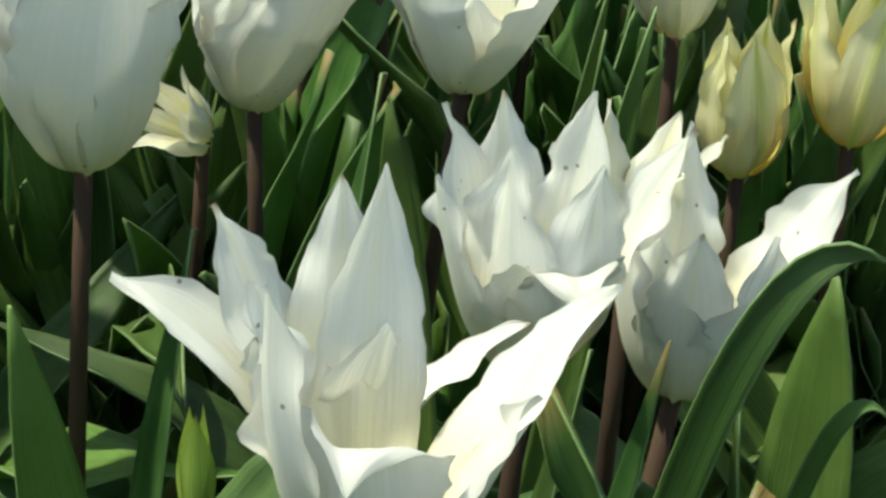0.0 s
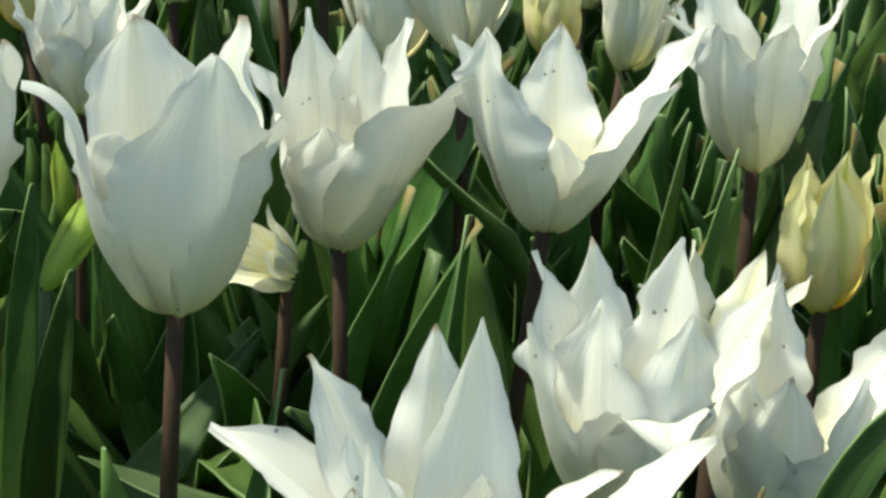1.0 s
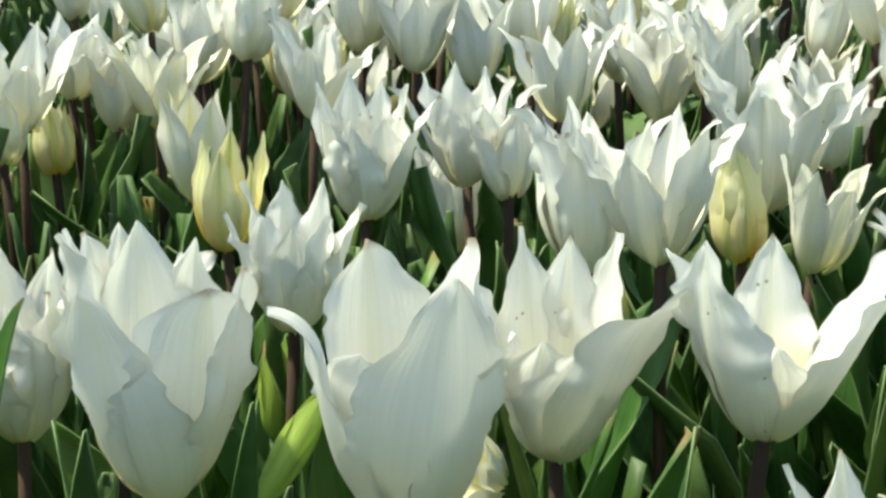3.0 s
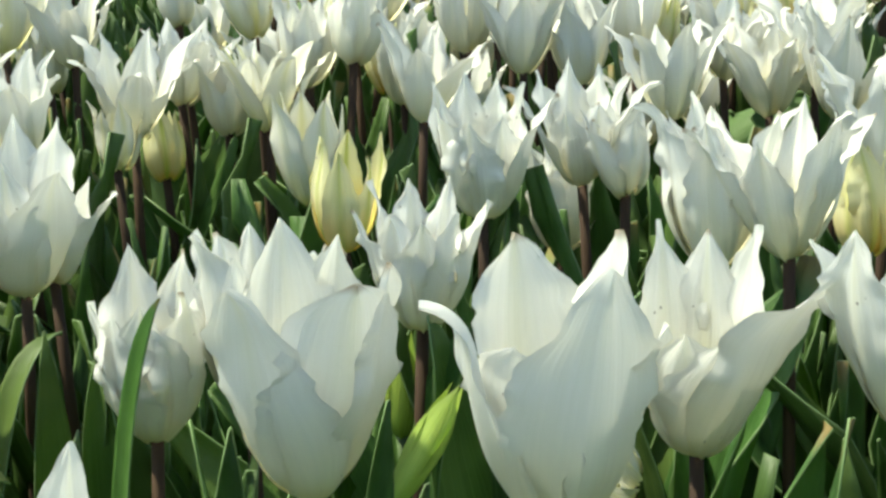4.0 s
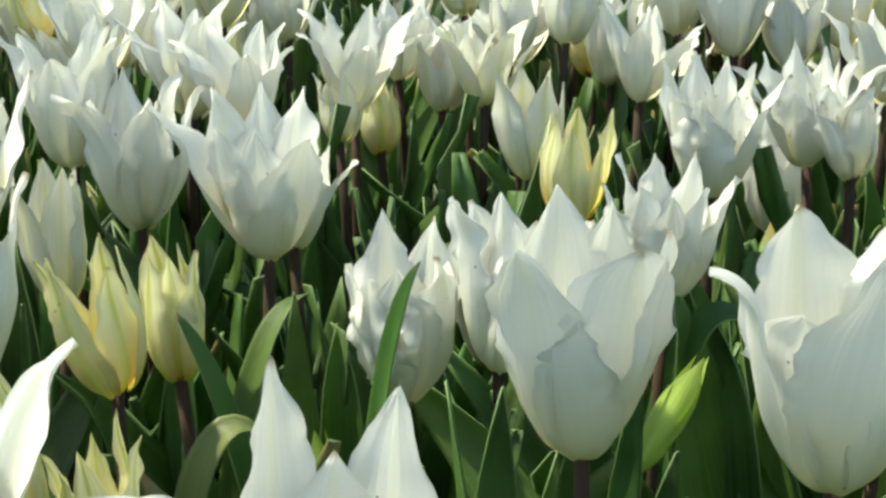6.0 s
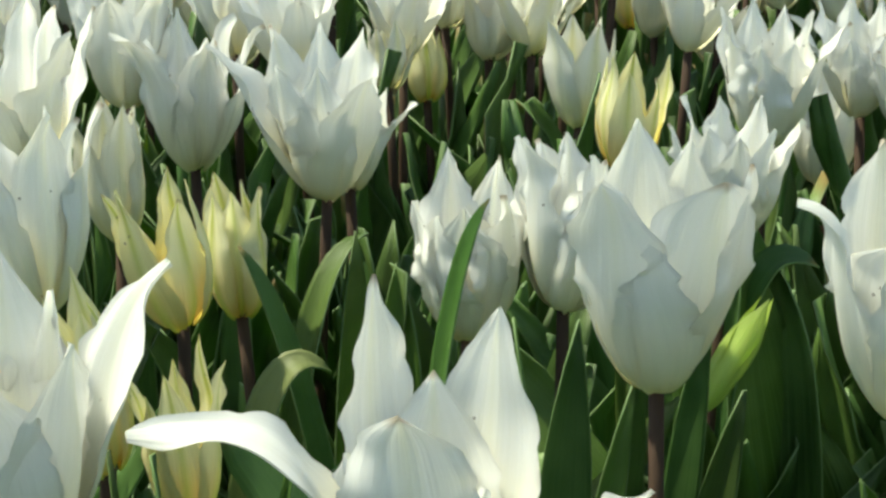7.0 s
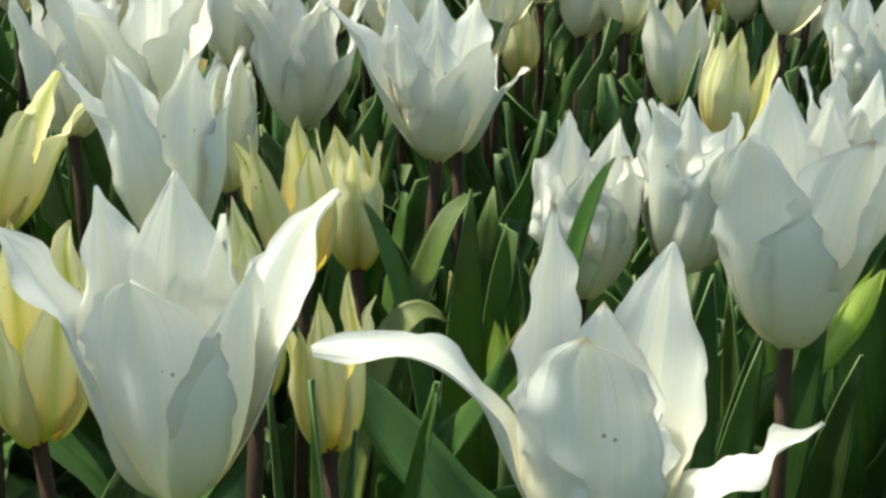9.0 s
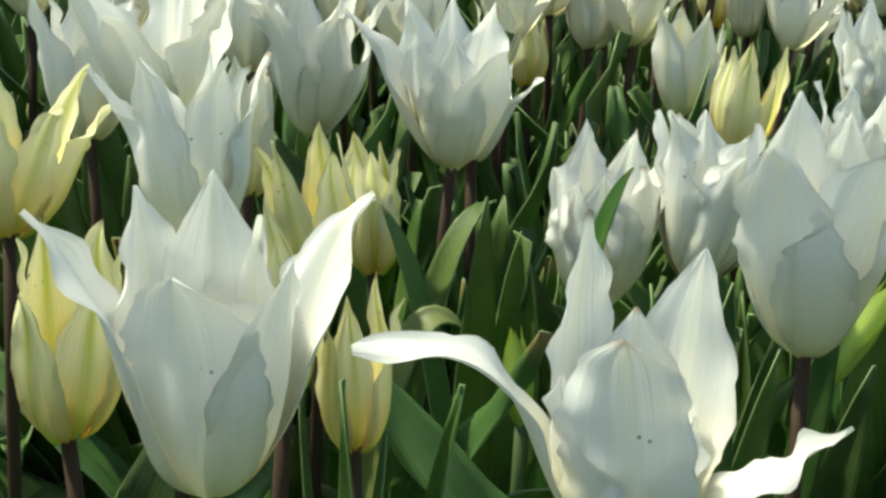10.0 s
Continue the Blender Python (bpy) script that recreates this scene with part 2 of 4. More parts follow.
def blade(name, materials, rng, length, knots, lean, half_width, width_knots, widths, cup, start_r=0.0, start_z=0.0,
          ruffle=0.0, waves=2.5, rib=0.0, side=0.0, twist=0.0, nu=20, ns=10, jag=0.0, crease=0.0):
    """A leaf or petal: a centre line that leans off the upright by the given angles, with a cupped, ruffled cross-section.
    It grows in the x-z plane, outwards along +x."""
    u = np.linspace(0, 1, nu + 1)
    fine = np.linspace(0, 1, 161)
    th = np.radians(ease(fine, knots, lean))
    du = length / 160
    rr = start_r + np.concatenate([[0], np.cumsum(np.sin((th[1:] + th[:-1]) / 2)) * du])
    zz = start_z + np.concatenate([[0], np.cumsum(np.cos((th[1:] + th[:-1]) / 2)) * du])
    r, z, tu = np.interp(u, fine, rr), np.interp(u, fine, zz), np.interp(u, fine, th)
    w = np.maximum(ease(u, width_knots, widths), 0.0) * half_width
    w[-1] = half_width * 0.012
    cu = ease(u, [0, 0.3, 0.6, 0.85, 1], cup)
    s = np.linspace(-1, 1, ns + 1)
    ph = [rng.uniform(0, 6.3) for _ in range(4)]
    wl = waves * rng.uniform(0.85, 1.2)
    rag_x = np.linspace(0, 1, 27)
    rag = [np.interp(u, rag_x, [rng.uniform(-1, 1) for _ in rag_x]) for _ in range(2)]
    verts = []
    for i in range(nu + 1):
        a = max(min(w[i] * cu[i], 1.9), 1e-3)
        y = np.sin(a * s) / a * w[i]
        n_off = (1 - np.cos(a * s)) / a * w[i]
        grow = min(1.0, max(0.0, (u[i] - 0.18) / 0.5)) * (1 - 0.55 * max(0.0, (u[i] - 0.8) / 0.2))
        left = math.sin(6.283 * wl * u[i] + ph[0]) + 0.55 * math.sin(6.283 * wl * 2.3 * u[i] + ph[1])
        right = math.sin(6.283 * wl * u[i] + ph[2]) + 0.55 * math.sin(6.283 * wl * 2.3 * u[i] + ph[3])
        wave = np.where(s < 0, left, right) * np.abs(s) ** 2.2 * ruffle * grow
        fold = crease * (np.sin(3.9 * s + ph[1] + 1.2 * u[i]) + 0.45 * np.sin(7.5 * s + ph[3] - 0.8 * u[i])) * min(1.0, 3 * u[i]) * (1 - 0.6 * u[i])
        crinkle = ruffle * np.abs(s) ** 5 * (0.07 * math.sin(37 * u[i] + ph[2]) + 0.13 * np.where(s < 0, rag[0][i], rag[1][i])) * grow
        n_off = n_off + wave + fold + crinkle - rib * np.exp(-(s / 0.13) ** 2) * (1 - u[i])
        if jag:
            y = y * (1 + jag * np.abs(s) ** 3 * np.where(s < 0, right + 1.6 * rag[0][i], left + 1.6 * rag[1][i]) * grow)
        tw = twist * u[i] ** 1.5
        if tw:
            y, n_off = y * math.cos(tw) - n_off * math.sin(tw), y * math.sin(tw) + n_off * math.cos(tw)
        y = y + side * length * u[i] ** 2.2
        nx, nz = -math.cos(tu[i]), math.sin(tu[i])
        for k in range(ns + 1):
            verts.append((r[i] + nx * n_off[k], y[k], z[i] + nz * n_off[k]))
    q = ns + 1
    faces = [(i * q + k, i * q + k + 1, (i + 1) * q + k + 1, (i + 1) * q + k) for i in range(nu) for k in range(ns)]
    me = bpy.data.meshes.new(name)
    me.from_pydata(verts, [], faces)
    lay = me.uv_layers.new(name="uv")
    loop = np.empty(len(me.loops), dtype=np.int32)
    me.loops.foreach_get("vertex_index", loop)
    uv = np.empty((len(loop), 2), dtype=np.float32)
    uv[:, 0] = (s[loop % q] + 1) / 2
    uv[:, 1] = u[loop // q]
    lay.data.foreach_set("uv", uv.ravel())
    me.polygons.foreach_set("use_smooth", [True] * len(me.polygons))
    for mt in materials:
        me.materials.append(mt)
    me.update()
    return me


def tube(name, points, radii, material, sides=9):
    bm = bmesh.new()
    rings = []
    for i, p in enumerate(points):
        d = (points[min(i + 1, len(points) - 1)] - points[max(i - 1, 0)]).normalized()
        a = d.cross(Vector((0, 1, 0))).normalized()
        b = d.cross(a)
        rings.append([bm.verts.new(p + (a * math.cos(6.28319 * k / sides) + b * math.sin(6.28319 * k / sides)) * radii[i]) for k in range(sides)])
    for lo, hi in zip(rings, rings[1:]):
        for k in range(sides):
            bm.faces.new((lo[k], lo[(k + 1) % sides], hi[(k + 1) % sides], hi[k]))
    bm.faces.new(rings[0][::-1])
    bm.faces.new(rings[-1])
    for f in bm.faces:
        f.smooth = True
    bmesh.ops.recalc_face_normals(bm, faces=bm.faces)
    me = bpy.data.meshes.new(name)
    bm.to_mesh(me)
    bm.free()
    me.materials.append(material)
    return me


# ---- tulips ----
# a petal: (lean at mid height, at three quarters, at the tip, length, width, sideways bend)
STYLES = {
    "cup": (3, 7, 30, 1.02, 0.84, 0.0),
    "goblet": (1, -2, 12, 1.04, 0.78, 0.0),
    "lily": (7, 17, 48, 1.10, 0.74, 0.0),
    "wide": (18, 27, 56, 1.14, 0.74, 0.0),
    "bud": (-8, -11, -8, 1.05, 0.86, 0.0),
    "tight": (-13, -17, -12, 1.05, 1.15, 0.0),
}
PETAL_KNOTS = [0, 0.10, 0.27, 0.5, 0.76, 1]
WIDTH_KNOTS = [0, 0.08, 0.25, 0.45, 0.64, 0.8, 0.92, 1]
WIDTHS = [0.30, 0.60, 0.94, 1.0, 0.85, 0.50, 0.17, 0.012]
ROUND = [0.30, 0.58, 0.90, 1.0, 1.0, 0.90, 0.64, 0.05]
BLUNT = [0.30, 0.58, 0.90, 1.0, 0.96, 0.74, 0.38, 0.02]


def petal_mesh(rng, h, shape, inner, material, fine, full=1.05, crisp=1.0, coarse=False):
    mid, flare, tip, ln, wd, side, *rest = shape
    spread = max(0.0, mid) / 60
    lean = [62, 41, 20 + 0.45 * mid - (3 if inner else 0), mid + 3, flare, tip]
    r0 = 1 / (0.255 * h)
    blunt = rng.uniform(0, 0.35 if full == 1.0 or not fine else 0.6) * (0 if crisp < 0.5 else 1)
    widths = [a * (1 - blunt) + c * blunt for a, c in zip(WIDTHS, BLUNT)]
    if rest:   # a petal that narrows above its middle
        widths = [w * (1.0, 1.0, 1.0, 0.5 + 0.5 * rest[0], rest[0], rest[0], rest[0], 1.0)[k] for k, w in enumerate(widths)]
    round_end = rest[1] if len(rest) > 1 else 0.0
    widths = [a * (1 - round_end) + c * round_end for a, c in zip(widths, ROUND)]
    cup = [r0 * 1.05, r0 * (0.95 - 0.5 * spread), r0 * (0.72 - 0.5 * spread), r0 * 0.6, r0 * (1.6 - 1.2 * round_end)]
    return blade("petal", [material], rng, h * full * ln, PETAL_KNOTS, lean, h * (0.255 if fine else 0.262) * wd, WIDTH_KNOTS, widths, cup,
                 start_r=0.0028 if inner else 0.0040, start_z=0.0015 if inner else 0.0, ruffle=h * rng.uniform(0.022, 0.048) * crisp, waves=rng.uniform(1.3, 2.4),
                 rib=0.0014 * (1 - 0.6 * round_end), side=side, twist=rng.uniform(-0.2, 0.2) * crisp, nu=11 if coarse else 34 if fine else 18, ns=4 if coarse else 18 if fine else 10, jag=0.078 * crisp, crease=h * rng.uniform(0.018, 0.034) * crisp)


def leaf_mesh(rng, length, width, lean, material, fold=1.0, twist=0.0, side=0.0):
    r0 = 1 / width
    return blade("leaf", [material, LEAF_EDGE], rng, length, [0, 0.25, 0.5, 0.75, 1], lean, width * 0.5,
                 [0, 0.12, 0.4, 0.65, 0.85, 0.95, 1], [0.5, 0.75, 1.0, 0.9, 0.52, 0.2, 0.01],
                 [r0 * 2.2 * fold, r0 * 1.7 * fold, r0 * 1.35 * fold, r0 * 1.1 * fold, r0 * fold],
                 start_r=0.006, ruffle=width * rng.uniform(0.12, 0.3), waves=rng.uniform(1.3, 2.6), rib=width * 0.03, twist=twist, side=side, nu=20, ns=8)


def thick_leaf(mesh, parent, m, label=""):
    ob = part("leaf", mesh, parent, label)
    ob.matrix_local = m
    sol = ob.modifiers.new("thickness", "SOLIDIFY")
    sol.thickness = 0.0008
    sol.offset = 0
    sol.material_offset_rim = 1
    return ob


def grow_leaves(rng, thing, count, tall, low=0.0, material=None, upright=False):
    """Broad, wavy leaves that clasp the stem below, lean out on all sides and bend over towards their tips; upright: narrow and steep."""
    turn = rng.uniform(0, 360)
    for i in range(count):
        if upright:
            length, width = tall * rng.uniform(0.78, 0.98), rng.uniform(0.038, 0.066)
            top, out = rng.choice([rng.uniform(4, 20), rng.uniform(10, 35), rng.uniform(25, 60)]), rng.uniform(1, 12)
        else:
            length, width = tall * rng.uniform(0.72, 1.08), rng.uniform(0.036, 0.066)
            top = rng.choice([rng.uniform(25, 60), rng.uniform(50, 100), rng.uniform(80, 150), rng.uniform(100, 160)])
            out = rng.uniform(7, 32)
        lean = [rng.uniform(2, 9), 0.7 * out, out + 0.1 * top, 0.5 * top + 0.6 * out, 0.88 * top]
        me = leaf_mesh(rng, length, width, lean, material or rng.choice([LEAF, LEAF, LEAF_LIGHT]),
                       rng.uniform(0.7, 1.7), rng.uniform(-1.1, 1.1), rng.uniform(-0.16, 0.16))
        thick_leaf(me, thing, pose(0, 0, low + rng.uniform(0.0, 0.03), 0, 0, turn + 137 * i + rng.uniform(-40, 40)))


def ribbon(p0, pc, p1, width, face, material, seed, fold=0.8, roll=0.0):
    """A single leaf from the foot p0, bent towards pc, to the tip p1; face: the way its hollow side looks."""
    rng = random.Random(seed)
    nu, ns = 26, 8
    turn = rng.uniform(-0.7, 0.7)
    p0, pc, p1, face = Vector(p0), Vector(pc), Vector(p1), Vector(face)
    verts, ph = [], (rng.uniform(0, 6), rng.uniform(0, 6))
    prof = ease(np.linspace(0, 1, nu + 1), [0, 0.15, 0.5, 0.75, 0.88, 0.95, 1], [0.6, 0.85, 1.0, 0.95, 0.7, 0.36, 0.01]) * 1.3
    for i in range(nu + 1):
        t = i / nu
        p = p0 * (1 - t) ** 2 + pc * 2 * t * (1 - t) + p1 * t * t
        d = ((pc - p0) * (1 - t) + (p1 - pc) * t).normalized()
        sidew = d.cross(face).normalized()
        up = sidew.cross(d).normalized()
        an = (roll + turn) * t
        sidew, up = sidew * math.cos(an) + up * math.sin(an), up * math.cos(an) - sidew * math.sin(an)
        w = width * 0.5 * prof[i]
        for k in range(ns + 1):
            s = -1 + 2 * k / ns
            a = fold * (1.3 - 0.5 * t)
            wave = width * 0.10 * s * s * math.sin(8 * t + ph[0 if s < 0 else 1])
            verts.append(p + sidew * (math.sin(a * s) / a * w) + up * ((1 - math.cos(a * s)) / a * w + wave))
    q = ns + 1
    faces = [(i * q + k, i * q + k + 1, (i + 1) * q + k + 1, (i + 1) * q + k) for i in range(nu) for k in range(ns)]
    me = bpy.data.meshes.new("leaf")
    me.from_pydata([v - p0 for v in verts], [], faces)
    lay = me.uv_layers.new(name="uv")
    loop = np.empty(len(me.loops), dtype=np.int32)
    me.loops.foreach_get("vertex_index", loop)
    uv = np.stack([(loop % q) / ns, (loop // q) / nu], axis=1).astype(np.float32)
    lay.data.foreach_set("uv", uv.ravel())
    me.polygons.foreach_set("use_smooth", [True] * len(me.polygons))
    me.materials.append(material)
    me.materials.append(LEAF_EDGE)
    thing = new("tulip_plant")
    thing.location = p0
    tagged(thing, {LEAF_OLIVE: "leafy tulip plant with a yellowing, bent-over olive leaf", LEAF_LIGHT: "leafy tulip plant with a broad upright light green leaf"}.get(
        material, "leafy tulip plant with a long arching dark green leaf"), "plant", "leafy tulip plants")
    thick_leaf(me, thing, Matrix())
    grow_leaves(rng, thing, 2, 0.34)
    return thing


def tulip(label, x, y, z, h, style, yaw=0, tint=PETAL_WHITE, tip_to=(0, 0), petals=None, crisp=1.0, seed=0, leaves=3, fine=True, stem=STEM_DARK, lean=(0, 0),
          jitter=1.0, tall=0.45, slim=1.0):
    """One tulip plant. x, y, z: where the stem meets the flower; h: the flower's height; petals: {index: shape} for those that differ;
    or a list of (bearing, shape...) that gives them all; tip_to: degrees by which the flower nods about x and y."""
    rng = random.Random(seed * 7919 + 13)
    if style in ("bud", "goblet") and crisp == 1.0:
        crisp = 0.55
    foot = Vector((x + lean[0], y + lean[1], 0))
    thing = new("tulip")
    thing.location = foot
    thing.empty_display_size = 0.05
    tagged(thing, label, "tulip", "tulips in the flower bed")
    if not fine and style in ("lily", "cup") and rng.random() < 0.3:
        style = "wide"
    if tip_to == (0, 0) and not isinstance(petals, list):
        tip_to = (rng.uniform(-9, 9), rng.uniform(-9, 9))
    top = Vector((-lean[0], -lean[1], z))
    pts = []
    bow = Vector((rng.uniform(-0.012, 0.012), rng.uniform(-0.012, 0.012), 0))
    for i in range(9):
        k = i / 8
        pts.append(top * k + Vector((top.x, top.y, 0)) * (k * k - k) + bow * math.sin(math.pi * k))
    part("stem", tube("stem", pts, [0.0038 - 0.0012 * i / 8 for i in range(9)], stem), thing)
    base = pose(top.x, top.y, top.z, tip_to[0], tip_to[1], 0) @ Matrix.Diagonal((slim, slim, 1, 1))
    if isinstance(petals, list):
        for i, (bearing, *sh) in enumerate(petals):
            ob = part("petal", petal_mesh(rng, h, sh, i % 2 == 1, tint, fine, 1.0, crisp), thing)
            ob.matrix_local = base @ pose(0, 0, 0, 0, 0, yaw + bearing)
    for i in (1, 3, 5, 0, 2, 4):
        if isinstance(petals, list):
            break
        inner = i % 2 == 1
        sh = (petals or {}).get(i)
        if sh is None:
            s0 = STYLES[style]
            if y > 0.66 and style in ("lily", "wide", "cup"):   # the further rows are opened wider in shape, to look brighter
                s0 = (s0[0] + 1, s0[1] + 1, s0[2] + 4, *s0[3:])
            sh = (s0[0] + rng.uniform(-4, 5) * jitter, s0[1] + rng.uniform(-11, 13) * jitter, s0[2] + rng.uniform(-26, 32) * jitter,
                  s0[3] * rng.uniform(0.88, 1.07), s0[4] * rng.uniform(0.86, 1.08), rng.uniform(-0.11, 0.11) * jitter)
            if tint is PETAL_YELLOW and style != "bud":
                sh += (rng.uniform(0.74, 0.9),)
        me = petal_mesh(rng, h, sh, inner, tint, fine, crisp=crisp)
        ob = part("petal", me, thing)
        ob.matrix_local = base @ pose(0, 0, 0, 0, 0, yaw + 60 * i + rng.uniform(-6, 6) * jitter)
    if not isinstance(petals, list) and style in ("lily", "wide", "cup") and rng.random() < 0.85:
        for _ in range(rng.choice([1, 2, 3])):   # a fuller flower, with petals to spare
            s0 = STYLES[style]
            sh = (s0[0] - 3, s0[1] + rng.uniform(-12, 6), s0[2] + rng.uniform(-30, 20), s0[3] * rng.uniform(0.86, 1.0), s0[4] * 0.85, rng.uniform(-0.1, 0.1))
            ob = part("petal", petal_mesh(rng, h, sh, True, tint, fine, crisp=crisp), thing)
            ob.matrix_local = base @ pose(0, 0, 0, 0, 0, rng.uniform(0, 360))
    if style != "wide":
        grow_leaves(rng, thing, leaves, tall, upright=y > 0.62)
        return thing
    pist = [Vector((0, 0, 0.002)), Vector((0, 0, h * 0.2)), Vector((0, 0, h * 0.34)), Vector((0, 0, h * 0.38))]
    ob = part("pistil", tube("pistil", pist, [0.003, 0.0034, 0.003, 0.0046], STIGMA, 7), thing)
    ob.matrix_local = base
    grow_leaves(rng, thing, leaves, tall, upright=y > 0.62)
    return thing


# ---- ground ----
def ground():
    """Dug soil: clods near the bed's visible part, flat to the horizon."""
    bm = bmesh.new()
    xs = [-600, -60, -8, -3] + [-1.5 + 0.04 * i for i in range(66)] + [3, 8, 60, 600]
    ys = [-600, -60, -8, -2] + [-0.6 + 0.04 * i for i in range(80)] + [5, 12, 60, 600]
    rows = []
    for yy in ys:
        row = []
        for xx in xs:
            p = Vector((xx, yy, 0))
            near = abs(xx) < 2 and -1 < yy < 3
            zz = (noise.noise(p * 9) * 0.010 + noise.noise(p * 31) * 0.006 - 0.004) if near else -0.012
            row.append(bm.verts.new((xx, yy, zz)))
        rows.append(row)
    for a, b in zip(rows, rows[1:]):
        for i in range(len(xs) - 1):
            f = bm.faces.new((a[i], a[i + 1], b[i + 1], b[i]))
            f.smooth = True
    me = bpy.data.meshes.new("ground")
    bm.to_mesh(me)
    bm.free()
    me.materials.append(SOIL)
    tagged(new("ground", me), "dark crumbly garden soil under the tulips", "ground", "", "structure")


def mulch():
    rng = random.Random(5)
    verts, faces = [], []
    for _ in range(2600):
        c = Vector((rng.uniform(-0.9, 0.6), rng.uniform(0.2, 1.7), rng.uniform(-0.002, 0.012)))
        L, w, t = rng.uniform(0.006, 0.024), rng.uniform(0.003, 0.009), rng.uniform(0.0015, 0.004)
        m = Matrix.Translation(c) @ Euler((rng.uniform(-0.5, 0.5), rng.uniform(-0.5, 0.5), rng.uniform(0, 6.3))).to_matrix().to_4x4()
        n = len(verts)
        for dz in (-t, t):
            for dx, dy in ((-1, -0.7), (-0.4, -1), (1, -0.6), (0.8, 0.7), (-0.6, 1)):
                verts.append(m @ Vector((dx * L * 0.5 * rng.uniform(0.8, 1.2), dy * w * 0.5 * rng.uniform(0.8, 1.2), dz)))
        faces.append(tuple(n + k for k in (4, 3, 2, 1, 0)))
        faces.append(tuple(n + 5 + k for k in range(5)))
        faces += [(n + k, n + (k + 1) % 5, n + 5 + (k + 1) % 5, n + 5 + k) for k in range(5)]
    me = bpy.data.meshes.new("bark_mulch")
    me.from_pydata(verts, [], faces)
    me.materials.append(MULCH)
    tagged(new("bark_mulch", me), "scattered brown bark chips on the soil", "mulch", "", "stuff")


ground()
mulch()

# ---- the tulips that stand out, one by one ----
W_CUP = "white tulip with a tall cup and pointed, slightly flared petals"
W_LILY = "white lily-flowered tulip with pointed petals curling outwards"
W_WIDE = "wide open white tulip with ruffled pointed petals"
CREAM = "creamy white tulip with greenish yellow streaks on its petals"
YELLOW = "pale yellow tulip, half open, with green-tinged pointed petals"

# first rows, seen while the camera looks down
tulip(W_WIDE, 0.068, 0.296, 0.452, 0.0641, "wide", 3, seed=1, petals=[
    (150, 16, 14, 18, 1.0, 0.9, 0.05), (100, 8, 4, -6, 1.3, 0.72, -0.02), (12, 20, 30, 66, 1.2, 0.95, 0.04),
    (265, 2, 46, 170, 0.95, 1.1, -0.03), (342, 17, 24, 38, 0.9, 0.75, 0.0), (200, 10, 3, -4, 1.14, 0.82, 0.0)])
tulip(W_WIDE, 0.057, 0.329, 0.452, 0.0548, "wide", 3, seed=2, petals=[
    (172, 40, 58, 74, 1.15, 0.85, 0.0), (148, 27, 30, 40, 1.12, 0.8, 0.0), (95, 9, 8, 22, 1.18, 0.85, 0.02),
    (8, 36, 55, 74, 0.95, 0.6, 0.0), (215, 22, 8, 10, 0.8, 1.0, 0.0), (300, 10, 10, 20, 0.9, 1.0, 0.0)])
tulip(W_LILY + ", one petal drooping", 0.097, 0.377, 0.453, 0.0670, "cup", 3, seed=3, petals=[
    (205, 16, 16, 10, 0.92, 0.8, 0.0), (160, 9, 12, 24, 1.02, 0.75, 0.0), (118, 5, 6, 12, 1.02, 0.8, 0.0), (62, 6, 10, 20, 1.02, 0.75, 0.0),
    (18, 16, 24, 36, 1.05, 0.7, 0.0), (235, 2, -2, 6, 1.0, 1.0, 0.0), (305, 2, 0, 4, 1.0, 0.95, 0.0), (280, 6, 66, 172, 0.82, 1.1, 0.06)])
tulip(CREAM, 0.124, 0.438, 0.445, 0.0426, "lily", 10, PETAL_CREAM, seed=4)
tulip(W_LILY, 0.138, 0.407, 0.431, 0.0637, "lily", 2, seed=5, petals=[
    (190, 8, 4, 2, 0.9, 1.0, 0.0), (100, 3, 2, 14, 1.14, 0.75, 0.0), (262, 2, 0, 12, 0.95, 0.85, 0.0),
    (10, 17, 28, 50, 1.16, 0.95, 0.03), (320, 12, 6, -6, 0.95, 1.05, 0.0), (225, 5, 0, 6, 0.85, 1.0, 0.0)])
tulip(YELLOW, 0.168, 0.560, 0.426, 0.0574, "bud", 0, PETAL_YELLOW, seed=6)
tulip(YELLOW, 0.202, 0.552, 0.445, 0.0628, "goblet", 20, PETAL_YELLOW, seed=7)
tulip(W_LILY, 0.144, 0.609, 0.457, 0.0664, "lily", 50, seed=8)
tulip(W_CUP, -0.033, 0.453, 0.457, 0.0850, "cup", 8, seed=9, petals=[
    (288, 7, 3, 12, 1.1, 1.12, 0.06, 1.0, 0.25), (122, 5, 3, 8, 1.02, 1.05, 0.0, 1.0, 0.45), (196, 9, 12, 84, 1.0, 0.9, 0.0, 0.62),
    (48, 5, 8, 14, 1.03, 0.95, 0.02, 1.0, 0.2), (345, 12, 14, 26, 0.84, 1.1, 0.0, 1.0, 0.4), (232, 7, 3, 6, 0.74, 1.1, 0.0, 1.0, 0.8)])
tulip(W_LILY, 0.002, 0.536, 0.444, 0.0758, "lily", 8, seed=10, petals=[
    (172, 6, 16, 62, 0.95, 0.9, 0.0), (122, 5, 4, 12, 1.06, 0.85, 0.0), (80, 4, 4, 10, 1.02, 0.85, 0.0), (40, 8, 8, 14, 1.05, 0.9, 0.0),
    (320, 17, 40, 52, 1.26, 1.3, 0.06), (250, 6, 6, 12, 0.66, 1.15, 0.0), (285, 8, 10, 26, 0.66, 1.1, 0.0)])
